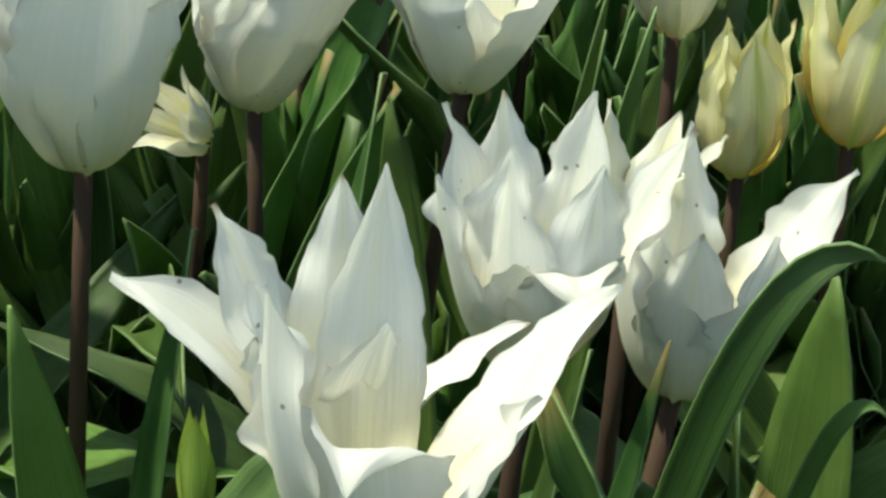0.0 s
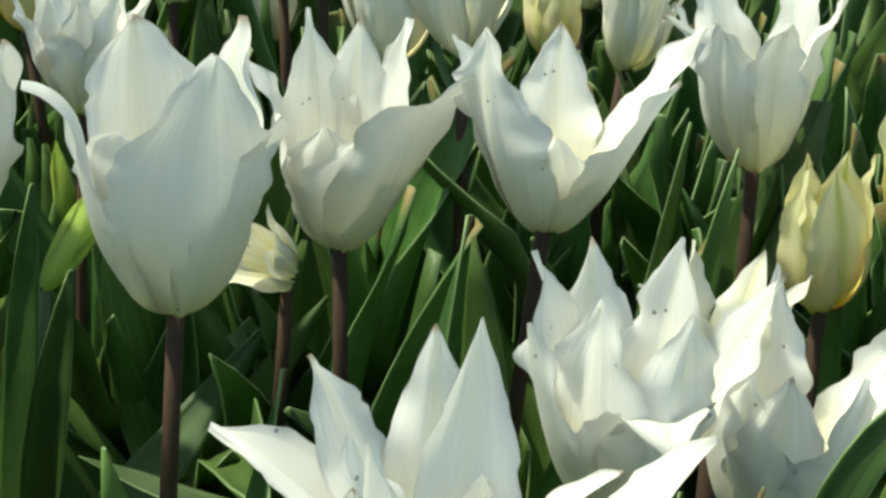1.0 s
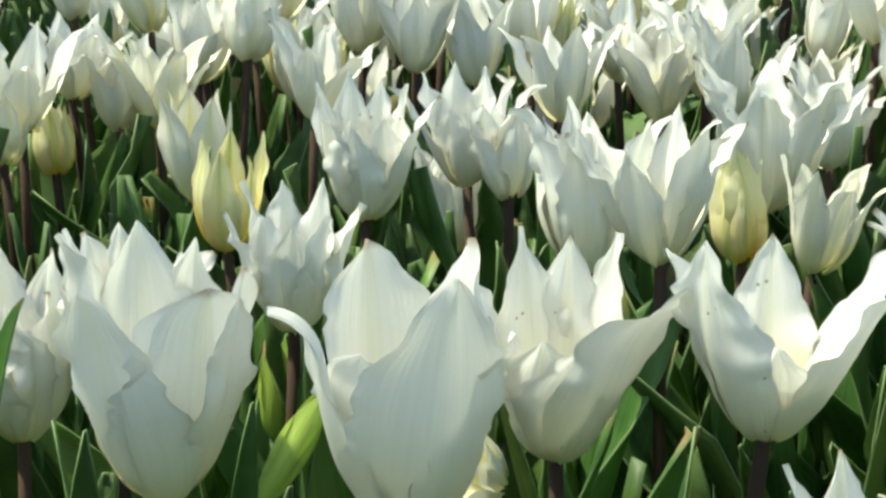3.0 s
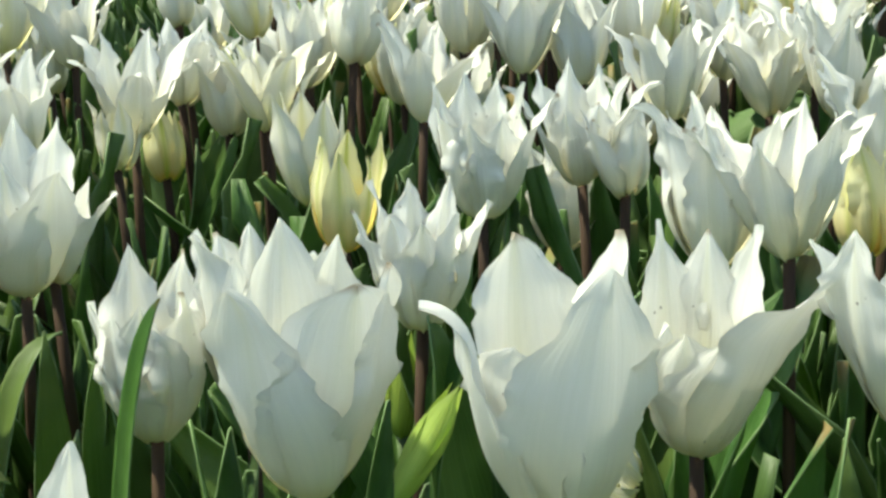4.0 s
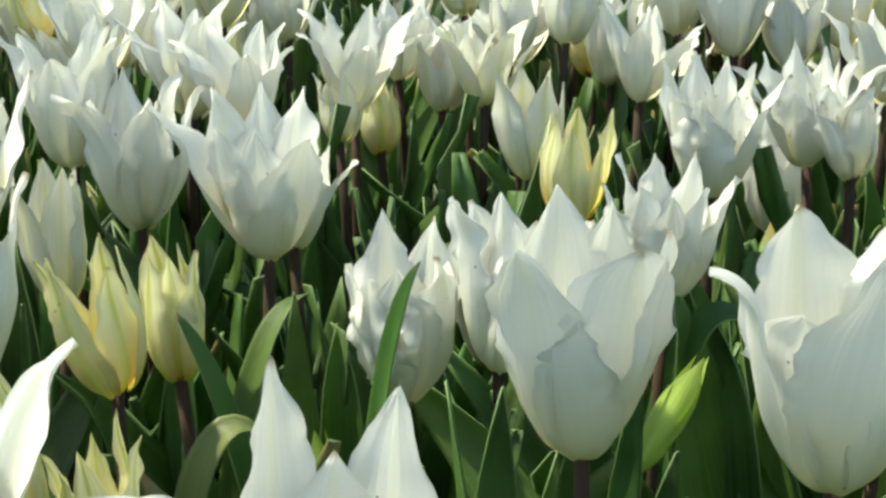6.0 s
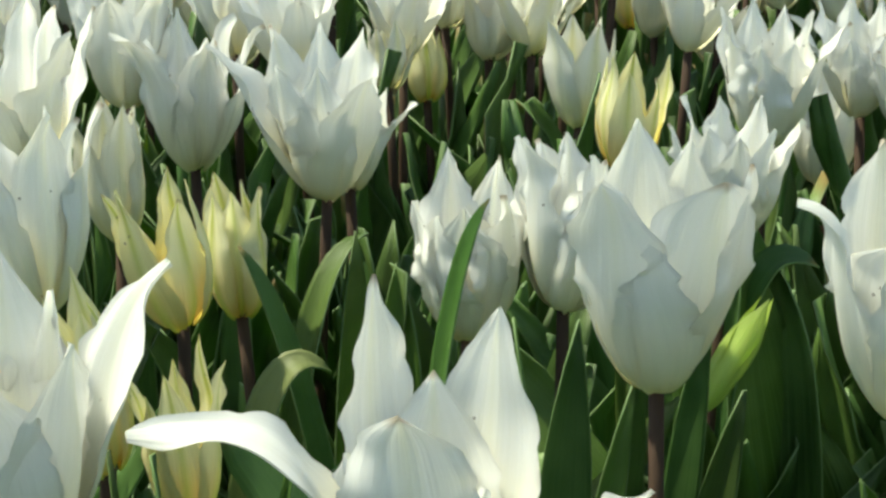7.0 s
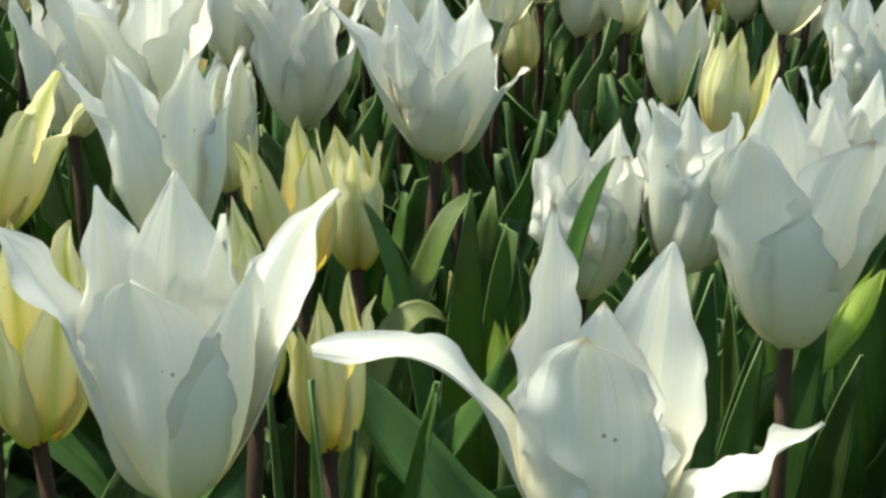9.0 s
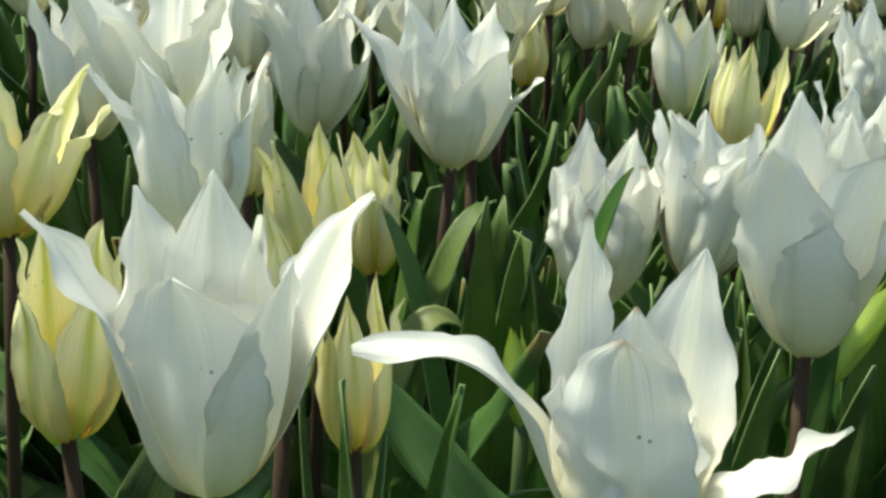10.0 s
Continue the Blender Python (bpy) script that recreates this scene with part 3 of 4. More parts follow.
tulip(W_WIDE, 0.071, 0.520, 0.464, 0.0683, "wide", 6, seed=11, petals=[
    (212, 13, 5, 4, 1.12, 1.2, 0.0), (85, 8, 14, 26, 0.95, 0.9, 0.0), (328, 24, 26, 42, 1.0, 0.95, 0.05), (15, 27, 34, 58, 1.16, 0.72, 0.02),
    (150, 21, 24, 44, 0.98, 0.95, 0.0), (270, 14, 10, 6, 0.55, 1.0, 0.0)])
tulip(W_CUP + ", speckled", -0.114, 0.470, 0.451, 0.0808, "cup", 14, seed=12, petals=[
    (234, 7, 3, 34, 1.03, 1.3, -0.04, 0.8, 0.3), (108, 3, 2, 4, 1.1, 0.95, 0.0, 1.0, 0.2), (150, 5, 4, 8, 1.0, 0.85, 0.0),
    (301, 11, 3, 14, 1.0, 1.3, 0.05, 1.0, 0.6), (66, 4, 4, 8, 1.04, 0.9, 0.0), (350, 12, 7, -4, 1.02, 1.0, 0.0, 1.0, 0.45)])
# behind them
tulip(CREAM, -0.112, 0.618, 0.453, 0.0570, "cup", 10, seed=13, crisp=1.2, petals=[
    (196, 12, 16, 34, 1.0, 0.75, 0.0), (150, 7, 10, 24, 1.08, 0.7, 0.0), (104, 4, 6, 14, 1.06, 0.75, 0.0), (58, 5, 10, 22, 1.06, 0.7, 0.0),
    (12, 13, 18, 36, 1.0, 0.75, 0.0), (322, 8, 8, 22, 0.94, 0.85, 0.0), (276, 4, 3, 14, 0.92, 0.9, 0.0), (234, 6, 5, 16, 0.94, 0.85, 0.0)])
tulip(YELLOW, -0.180, 0.746, 0.442, 0.0541, "goblet", 40, PETAL_YELLOW, seed=14)
tulip(CREAM, -0.226, 0.845, 0.436, 0.0589, "goblet", 5, PETAL_CREAM, seed=15)
tulip(W_LILY, -0.115, 0.763, 0.456, 0.0666, "lily", 12, seed=16, petals=[
    (348, 13, 24, 48, 1.06, 0.75, 0.0), (200, 6, 8, 16, 1.0, 0.9, 0.0), (250, 5, 3, 6, 0.84, 1.0, 0.0), (302, 6, 5, 8, 0.84, 1.0, 0.0),
    (150, 7, 9, 22, 1.05, 0.75, 0.0), (110, 4, 6, 14, 1.06, 0.72, 0.0), (70, 5, 6, 14, 1.04, 0.72, 0.0), (30, 8, 10, 20, 1.0, 0.75, 0.0)])
tulip(W_WIDE, -0.074, 0.815, 0.460, 0.0582, "wide", 12, seed=17, petals=[
    (185, 20, 34, 66, 1.1, 0.7, 0.0), (352, 20, 36, 78, 1.1, 0.7, 0.0), (240, 9, 8, 14, 0.8, 1.0, 0.0), (295, 9, 7, 12, 0.8, 1.0, 0.0),
    (145, 10, 14, 30, 1.05, 0.75, 0.0), (105, 6, 8, 16, 1.1, 0.7, 0.0), (65, 8, 10, 24, 1.06, 0.72, 0.0), (25, 13, 18, 40, 1.0, 0.75, 0.0)])
tulip(W_CUP, -0.096, 0.890, 0.400, 0.0679, "cup", 10, seed=18)
tulip(W_LILY, 0.000, 0.673, 0.465, 0.0676, "lily", 35, seed=19)
tulip(W_WIDE, 0.030, 0.666, 0.473, 0.0574, "wide", 15, seed=20)
tulip(W_LILY, 0.074, 0.822, 0.451, 0.0725, "wide", 25, seed=21)
tulip(YELLOW, 0.064, 0.766, 0.443, 0.0497, "bud", 0, PETAL_YELLOW, seed=22)
tulip(CREAM, 0.096, 0.750, 0.445, 0.0462, "lily", 0, PETAL_CREAM, seed=23)
tulip(W_CUP, 0.112, 0.937, 0.445, 0.0567, "lily", 45, seed=24)
# the part of the bed that the camera turns to
tulip("ruffled white tulip with a green leaf pressed against it", -0.208, 0.569, 0.420, 0.0730, "goblet", 14, seed=25, crisp=1.5, petals=[
    (190, 6, 4, 4, 0.86, 1.0, 0.0), (112, 4, 6, 10, 1.05, 0.85, 0.0), (62, 4, 8, 16, 1.03, 0.8, 0.0), (20, 7, 12, 40, 0.98, 0.8, 0.0),
    (330, 4, -3, -14, 0.92, 1.05, 0.0), (268, 2, -6, -12, 0.84, 1.05, 0.0), (225, 4, -4, -8, 0.8, 1.0, 0.0)])
tulip(CREAM, -0.169, 0.570, 0.436, 0.0690, "cup", 45, seed=26, crisp=1.5)
tulip(W_LILY + " and a greenish streak", -0.299, 0.650, 0.447, 0.0745, "lily", 13, seed=27, petals=[
    (180, 22, 32, 58, 1.16, 0.95, 0.0), (140, 14, 16, 34, 1.1, 0.9, 0.0), (100, 6, 8, 22, 1.1, 0.85, 0.0), (60, 9, 12, 28, 1.06, 0.85, 0.0),
    (272, 5, 2, -2, 0.94, 0.85, 0.0), (228, 12, 10, 16, 0.94, 1.1, 0.0), (316, 14, 18, 40, 0.95, 1.1, 0.0)])
tulip(W_LILY, -0.297, 0.674, 0.444, 0.0480, "wide", 0, seed=28, petals=[
    (5, 20, 34, 48, 1.1, 1.2, 0.0, 1.0, 0.7), (318, 14, 16, 24, 0.9, 1.15, 0.0, 1.0, 0.6), (55, 10, 14, 26, 1.05, 1.0, 0.0),
    (120, 8, 10, 22, 1.0, 0.95, 0.0), (190, 10, 12, 20, 0.95, 1.0, 0.0), (255, 8, 6, 10, 0.85, 1.1, 0.0)])
tulip(W_LILY, -0.390, 0.701, 0.439, 0.0727, "lily", 10, seed=29)
tulip(W_CUP, -0.429, 0.708, 0.467, 0.0678, "lily", 40, seed=30)
tulip(YELLOW, -0.310, 0.521, 0.432, 0.0605, "goblet", 30, PETAL_YELLOW, seed=31, slim=1.0)
tulip(YELLOW, -0.306, 0.567, 0.419, 0.0587, "bud", 0, PETAL_YELLOW, seed=32, slim=0.86)
tulip(CREAM, -0.390, 0.621, 0.428, 0.0618, "goblet", 15, PETAL_CREAM, seed=33, slim=0.85)
tulip("open white tulip, two of its petals bent far down", -0.142, 0.317, 0.444, 0.0837, "wide", 15, seed=34, crisp=0.75, petals=[
    (266, 3, 1, 18, 0.92, 0.86, -0.05, 1.0, 0.8), (128, 6, -3, -6, 1.14, 0.62, 0.0), (58, 8, 1, 4, 1.04, 0.82, -0.03, 1.0, 0.15),
    (186, 24, 76, 98, 1.18, 0.85, 0.0), (350, 42, 58, 40, 0.82, 0.5, 0.0), (90, 5, 6, 10, 0.8, 0.9, 0.0), (206, 8, 5, 6, 0.72, 1.0, 0.0), (320, 9, 6, 8, 0.6, 0.9, 0.0)])
tulip(W_LILY, -0.259, 0.314, 0.443, 0.0838, "lily", 15, seed=35, petals=[
    (272, 1, -1, 30, 0.92, 0.95, -0.07, 1.0, 0.7), (190, 15, 28, 46, 1.12, 0.9, 0.0), (140, 8, 8, 14, 1.06, 0.9, 0.0),
    (98, 5, 4, 10, 1.08, 0.9, 0.0), (38, 14, 28, 60, 1.14, 0.85, 0.0), (345, 9, 2, 12, 0.9, 1.05, 0.0), (70, 6, 8, 12, 0.95, 0.8, 0.0)])
tulip(W_LILY, -0.336, 0.464, 0.457, 0.0680, "lily", 20, seed=36)
tulip(W_WIDE, -0.409, 0.574, 0.464, 0.0725, "wide", 40, seed=37)
tulip(W_CUP, -0.477, 0.627, 0.444, 0.0706, "cup", 10, seed=38)
tulip(YELLOW, -0.261, 0.371, 0.448, 0.0568, "bud", 30, PETAL_YELLOW, seed=39, slim=0.78)
tulip(YELLOW, -0.246, 0.392, 0.424, 0.0519, "goblet", 0, PETAL_YELLOW, seed=40, slim=0.78)
tulip(YELLOW, -0.330, 0.357, 0.428, 0.0652, "goblet", 20, PETAL_YELLOW, seed=41)
tulip(YELLOW, -0.429, 0.480, 0.445, 0.0657, "lily", 20, PETAL_YELLOW, seed=42)
# the back rows
tulip(W_CUP, -0.235, 0.974, 0.487, 0.0573, "cup", 0, seed=43, fine=False)
tulip(W_CUP, -0.302, 0.930, 0.452, 0.0552, "lily", 10, seed=44, fine=False)
tulip(W_LILY, -0.177, 0.909, 0.468, 0.0526, "wide", 30, seed=45, fine=False)
tulip(W_LILY, -0.336, 0.869, 0.464, 0.0560, "lily", 50, seed=46, fine=False)
tulip(CREAM, -0.337, 0.844, 0.451, 0.0376, "goblet", 20, PETAL_CREAM, seed=47, fine=False)
tulip(YELLOW, -0.334, 0.906, 0.429, 0.0407, "bud", 0, PETAL_YELLOW, seed=48, fine=False)
tulip(CREAM, -0.432, 1.005, 0.476, 0.0513, "cup", 10, seed=49, fine=False)
tulip(CREAM, -0.454, 1.011, 0.456, 0.0417, "goblet", 40, PETAL_CREAM, seed=50, fine=False)
tulip(W_LILY, -0.464, 0.921, 0.441, 0.0563, "wide", 25, seed=51, fine=False)
tulip(CREAM, -0.273, 0.922, 0.457, 0.0499, "lily", 5, PETAL_CREAM, seed=52, fine=False)
tulip(W_CUP, 0.164, 1.045, 0.453, 0.0517, "goblet", 5, seed=53, fine=False)
tulip(W_LILY, 0.041, 1.018, 0.473, 0.0573, "wide", 20, seed=54, fine=False)
tulip(W_CUP, 0.117, 1.196, 0.454, 0.0545, "goblet", 35, seed=55, fine=False)
tulip(W_LILY, -0.221, 1.042, 0.447, 0.0573, "lily", 15, seed=56, fine=False)
tulip(W_CUP, -0.051, 0.804, 0.458, 0.0430, "cup", 0, seed=57, fine=False)
tulip(W_CUP, -0.326, 0.919, 0.472, 0.0457, "lily", 20, seed=58, fine=False)
tulip(W_LILY, -0.074, 1.075, 0.470, 0.0575, "wide", 30, seed=59, fine=False)
tulip(W_LILY, -0.041, 0.961, 0.460, 0.0566, "wide", 50, seed=60, fine=False)
tulip(W_WIDE, 0.014, 1.007, 0.453, 0.0574, "wide", 0, PETAL_WHITE, seed=70, fine=False)
tulip(W_LILY, -0.137, 1.013, 0.475, 0.0585, "lily", 37, PETAL_WHITE, seed=71, fine=False)
tulip(W_LILY, -0.175, 1.028, 0.485, 0.0616, "lily", 14, PETAL_WHITE, seed=72, fine=False)
tulip(W_WIDE, -0.018, 1.089, 0.458, 0.0585, "wide", 51, PETAL_WHITE, seed=73, fine=False)
tulip(W_LILY, 0.054, 0.966, 0.461, 0.0601, "lily", 28, PETAL_WHITE, seed=74, fine=False)
tulip(CREAM, -0.319, 1.039, 0.490, 0.0617, "cup", 5, PETAL_CREAM, seed=75, fine=False)
tulip(W_LILY, -0.271, 0.987, 0.469, 0.0553, "lily", 42, PETAL_WHITE, seed=76, fine=False)
tulip(W_WIDE, -0.510, 0.911, 0.473, 0.0585, "wide", 19, PETAL_WHITE, seed=77, fine=False)
tulip(CREAM, -0.472, 0.988, 0.487, 0.0619, "cup", 56, PETAL_CREAM, seed=78, fine=False)
tulip(W_LILY, -0.102, 1.024, 0.466, 0.0558, "lily", 33, PETAL_WHITE, seed=79, fine=False)
tulip(W_LILY, -0.425, 0.832, 0.468, 0.0570, "lily", 10, PETAL_WHITE, seed=80, fine=False)
tulip(W_WIDE, -0.497, 0.864, 0.477, 0.0609, "wide", 47, PETAL_WHITE, seed=81, fine=False)
tulip(W_LILY, -0.561, 0.818, 0.455, 0.0557, "lily", 24, PETAL_WHITE, seed=82, fine=False)
tulip(W_LILY, -0.373, 0.798, 0.465, 0.0564, "lily", 1, PETAL_WHITE, seed=83, fine=False)
tulip(W_WIDE, -0.625, 0.814, 0.459, 0.0642, "wide", 38, PETAL_WHITE, seed=84, fine=False)
tulip("small closed white tulip", -0.377, 1.053, 0.495, 0.0433, "bud", 10, seed=90, fine=False)
tulip("slender yellow-green tulip bud", -0.056, 1.075, 0.469, 0.0463, "tight", 0, PETAL_YELLOW, seed=91, fine=False, slim=0.6)
tulip("slender yellow-green tulip bud", -0.017, 1.220, 0.470, 0.0483, "tight", 0, PETAL_YELLOW, seed=92, fine=False, slim=0.6)
# buds
CLOSED = (-11, -17, -13, 1.05, 1.5, 0.0)
BUD = "closed green tulip bud on a short stem"
tulip(BUD, -0.113, 0.565, 0.401, 0.0530, "tight", 0, PETAL_GREEN, (-28, 28), [(275, *CLOSED), (32, *CLOSED), (155, *CLOSED)], 0.05, seed=61, slim=0.46, leaves=1, tall=0.34, stem=STEM_GREEN)
tulip(BUD, -0.128, 0.640, 0.395, 0.0482, "tight", 0, PETAL_GREEN, (0, 4), [(275, *CLOSED), (32, *CLOSED), (155, *CLOSED)], 0.05, seed=62, slim=0.55, leaves=2, stem=STEM_GREEN)
tulip(BUD, 0.012, 0.395, 0.375, 0.0437, "tight", 0, PETAL_GREEN, (0, 0), [(275, *CLOSED), (32, *CLOSED), (155, *CLOSED)], 0.05, seed=63, slim=0.42, leaves=2, stem=STEM_GREEN)
tulip(BUD, -0.229, 0.539, 0.374, 0.0434, "tight", 0, PETAL_GREEN, (0, -6), [(275, *CLOSED), (32, *CLOSED), (155, *CLOSED)], 0.05, seed=64, slim=0.5, leaves=2, stem=STEM_GREEN)
tulip("small limp cream tulip nodding below the others", -0.025, 0.585, 0.407, 0.0318, "lily", 30, PETAL_CREAM, (40, -35), crisp=0.3, seed=65, leaves=2)
# single leaves that stand out; sunlit ones mostly get the lighter green, their light in the colour
ribbon((0.204, 0.501, 0.000), (0.211, 0.487, 0.250), (0.192, 0.490, 0.425), 0.0330, (-0.3, -1, 0.2), LEAF_LIGHT, 302, 0.6)
ribbon((-0.290, 0.488, 0.000), (-0.294, 0.494, 0.478), (-0.253, 0.533, 0.414), 0.0105, (-0.3, -0.6, 1), LEAF_OLIVE, 304, 0.6)
ribbon((-0.298, 0.545, 0.000), (-0.293, 0.550, 0.458), (-0.266, 0.614, 0.444), 0.0115, (-0.4, -1, 0.4), LEAF_LIGHT, 306, 0.8)
ribbon((-0.021, 0.593, 0.000), (-0.011, 0.583, 0.294), (0.046, 0.575, 0.440), 0.0314, (0.5, -1, 0.2), LEAF, 308, 0.7)
ribbon((-0.306, 0.620, 0.000), (-0.343, 0.620, 0.298), (-0.329, 0.620, 0.427), 0.0183, (-0.9, -1, 0.2), LEAF, 309, 0.5)
ribbon((-0.262, 0.588, 0.000), (-0.247, 0.619, 0.298), (-0.255, 0.619, 0.430), 0.0196, (0, -1, 0.2), LEAF_LIGHT, 310, 0.5)
ribbon((-0.165, 0.461, 0.000), (-0.171, 0.466, 0.292), (-0.138, 0.481, 0.452), 0.0219, (-0.9, -1, 0.2), LEAF, 313, 0.8)
ribbon((-0.072, 0.593, 0.000), (-0.079, 0.620, 0.326), (-0.093, 0.630, 0.443), 0.0332, (-0.7, -1, 0.2), LEAF, 314, 0.7)
ribbon((0.123, 0.642, 0.000), (0.143, 0.642, 0.310), (0.153, 0.652, 0.444), 0.0298, (-0.9, -1, 0.2), LEAF, 315, 0.5)
ribbon((-0.394, 0.622, 0.000), (-0.396, 0.622, 0.298), (-0.390, 0.626, 0.429), 0.0214, (0, -1, 0.2), LEAF_LIGHT, 316, 0.9)
ribbon((-0.224, 0.538, 0.0), (-0.226, 0.536, 0.440), (-0.192, 0.544, 0.487), 0.0078, (-0.5, -1, 0.5), LEAF_LIGHT, 301, 0.7)
ribbon((-0.240, 0.560, 0.000), (-0.258, 0.566, 0.395), (-0.296, 0.546, 0.458), 0.0090, (0.6, -1, 0.4), LEAF, 305, 0.8)
ribbon((-0.211, 0.347, 0.000), (-0.219, 0.340, 0.257), (-0.246, 0.347, 0.468), 0.0104, (-0.9, -1, 0.2), LEAF, 311, 0.8)
ribbon((-0.210, 0.350, 0.000), (-0.215, 0.344, 0.257), (-0.234, 0.350, 0.467), 0.0125, (-0.3, -1, 0.2), LEAF, 312, 0.6)
ribbon((-0.234, 0.343, 0.000), (-0.230, 0.337, 0.251), (-0.218, 0.343, 0.457), 0.0110, (-0.9, -1, 0.2), LEAF, 317, 0.6)
ribbon((-0.252, 0.401, 0.000), (-0.243, 0.395, 0.247), (-0.213, 0.401, 0.449), 0.0121, (-0.6, -1, 0.3), LEAF_LIGHT, 318, 0.9)
ribbon((-0.156, 0.470, 0.000), (-0.152, 0.464, 0.260), (-0.140, 0.470, 0.472), 0.0189, (-0.5, -1, 0.1), LEAF, 319, 0.5)
ribbon((-0.165, 0.535, 0.000), (-0.157, 0.529, 0.239), (-0.129, 0.535, 0.435), 0.0162, (0.6, -1, 0.2), LEAF, 320, 0.6)
ribbon((-0.132, 0.537, 0.000), (-0.123, 0.531, 0.233), (-0.093, 0.537, 0.424), 0.0170, (-0.9, -1, 0.2), LEAF, 321, 0.7)
ribbon((-0.187, 0.513, 0.000), (-0.178, 0.507, 0.244), (-0.148, 0.513, 0.445), 0.0184, (-0.2, -1, 0.5), LEAF, 322, 0.5)
ribbon((-0.139, 0.533, 0.000), (-0.149, 0.526, 0.244), (-0.179, 0.533, 0.445), 0.0140, (-0.6, -1, 0.3), LEAF_LIGHT, 323, 0.5)
ribbon((-0.109, 0.614, 0.000), (-0.138, 0.614, 0.495), (-0.075, 0.614, 0.447), 0.0124, (-0.2, -1, 0.8), LEAF, 324, 0.6)
ribbon((-0.112, 0.599, 0.000), (-0.121, 0.592, 0.233), (-0.152, 0.599, 0.424), 0.0166, (-0.9, -1, 0.4), LEAF_LIGHT, 325, 0.7)
ribbon((-0.271, 0.596, 0.000), (-0.270, 0.590, 0.248), (-0.265, 0.596, 0.451), 0.0195, (0.4, -1, 0.2), LEAF_LIGHT, 326, 0.4)
ribbon((-0.334, 0.641, 0.000), (-0.329, 0.635, 0.238), (-0.312, 0.641, 0.431), 0.0236, (-0.5, -1, 0.2), LEAF_LIGHT, 327, 0.4)
ribbon((0.114, 0.341, 0.000), (0.114, 0.341, 0.541), (0.168, 0.341, 0.510), 0.0079, (-0.9, -1, 0.5), LEAF, 303, 0.7)
ribbon((0.092, 0.348, 0.000), (0.100, 0.342, 0.265), (0.127, 0.348, 0.481), 0.0090, (-0.6, -1, 0.3), LEAF, 328, 0.8)
ribbon((0.182, 0.364, 0.000), (0.174, 0.358, 0.253), (0.147, 0.364, 0.461), 0.0073, (-0.9, -1, 0.3), LEAF, 329, 0.8)
ribbon((0.162, 0.401, 0.000), (0.159, 0.401, 0.480), (0.194, 0.401, 0.432), 0.0047, (0.3, -1, 0.6), LEAF_LIGHT, 330, 0.8)
ribbon((0.080, 0.397, 0.000), (0.088, 0.391, 0.246), (0.114, 0.397, 0.447), 0.0134, (-0.9, -1, 0.2), LEAF, 331, 0.5)
ribbon((-0.005, 0.416, 0.000), (-0.014, 0.410, 0.236), (-0.044, 0.416, 0.430), 0.0202, (0.4, -1, 0.4), LEAF_LIGHT, 332, 0.5)
ribbon((-0.040, 0.450, 0.000), (-0.031, 0.444, 0.243), (-0.000, 0.450, 0.442), 0.0125, (-0.9, -1, 0.3), LEAF, 333, 0.6)
ribbon((0.010, 0.471, 0.000), (0.019, 0.465, 0.267), (0.050, 0.471, 0.487), 0.0122, (-0.5, -1, 0.2), LEAF, 334, 0.6)
ribbon((0.088, 0.503, 0.000), (0.079, 0.497, 0.257), (0.049, 0.503, 0.466), 0.0184, (-0.9, -1, 0.2), LEAF_LIGHT, 335, 0.5)
ribbon((0.079, 0.547, 0.000), (0.088, 0.542, 0.272), (0.115, 0.547, 0.494), 0.0104, (0.4, -1, 0.2), LEAF_LIGHT, 336, 0.6)
ribbon((0.090, 0.478, 0.000), (0.098, 0.472, 0.281), (0.125, 0.478, 0.512), 0.0100, (-0.5, -1, 0.3), LEAF_LIGHT, 337, 0.6)
ribbon((-0.136, 0.545, 0.000), (-0.130, 0.539, 0.248), (-0.108, 0.545, 0.452), 0.0140, (-0.9, -1, 0.2), LEAF, 339, 0.5)
ribbon((-0.161, 0.472, 0.000), (-0.152, 0.466, 0.247), (-0.122, 0.472, 0.450), 0.0123, (-0.4, -1, 0.3), LEAF_LIGHT, 340, 0.5)


# ---- the rest of the bed ----
HEROES = [ob for ob in scene.objects if ob.name.startswith("tulip")]
SPOTS = [(ob.location.x, ob.location.y) for ob in HEROES]


def clear(x, y, gap):
    return all((x - a) ** 2 + (y - b) ** 2 > gap * gap for a, b in SPOTS)


def open_view(x, y):
    """The wedge of the bed whose flowers stand out one by one."""
    return 0.12 < y < 1.02 and -0.15 - (y + 0.06) * 0.64 < x < 0.15 + (y - 0.03) * 0.22


def bare(x, y):
    """A lane in the back rows where only leaves grow."""
    return 1.1 < y < 1.8 and abs(x + 0.414 * y - 0.035) < 0.055


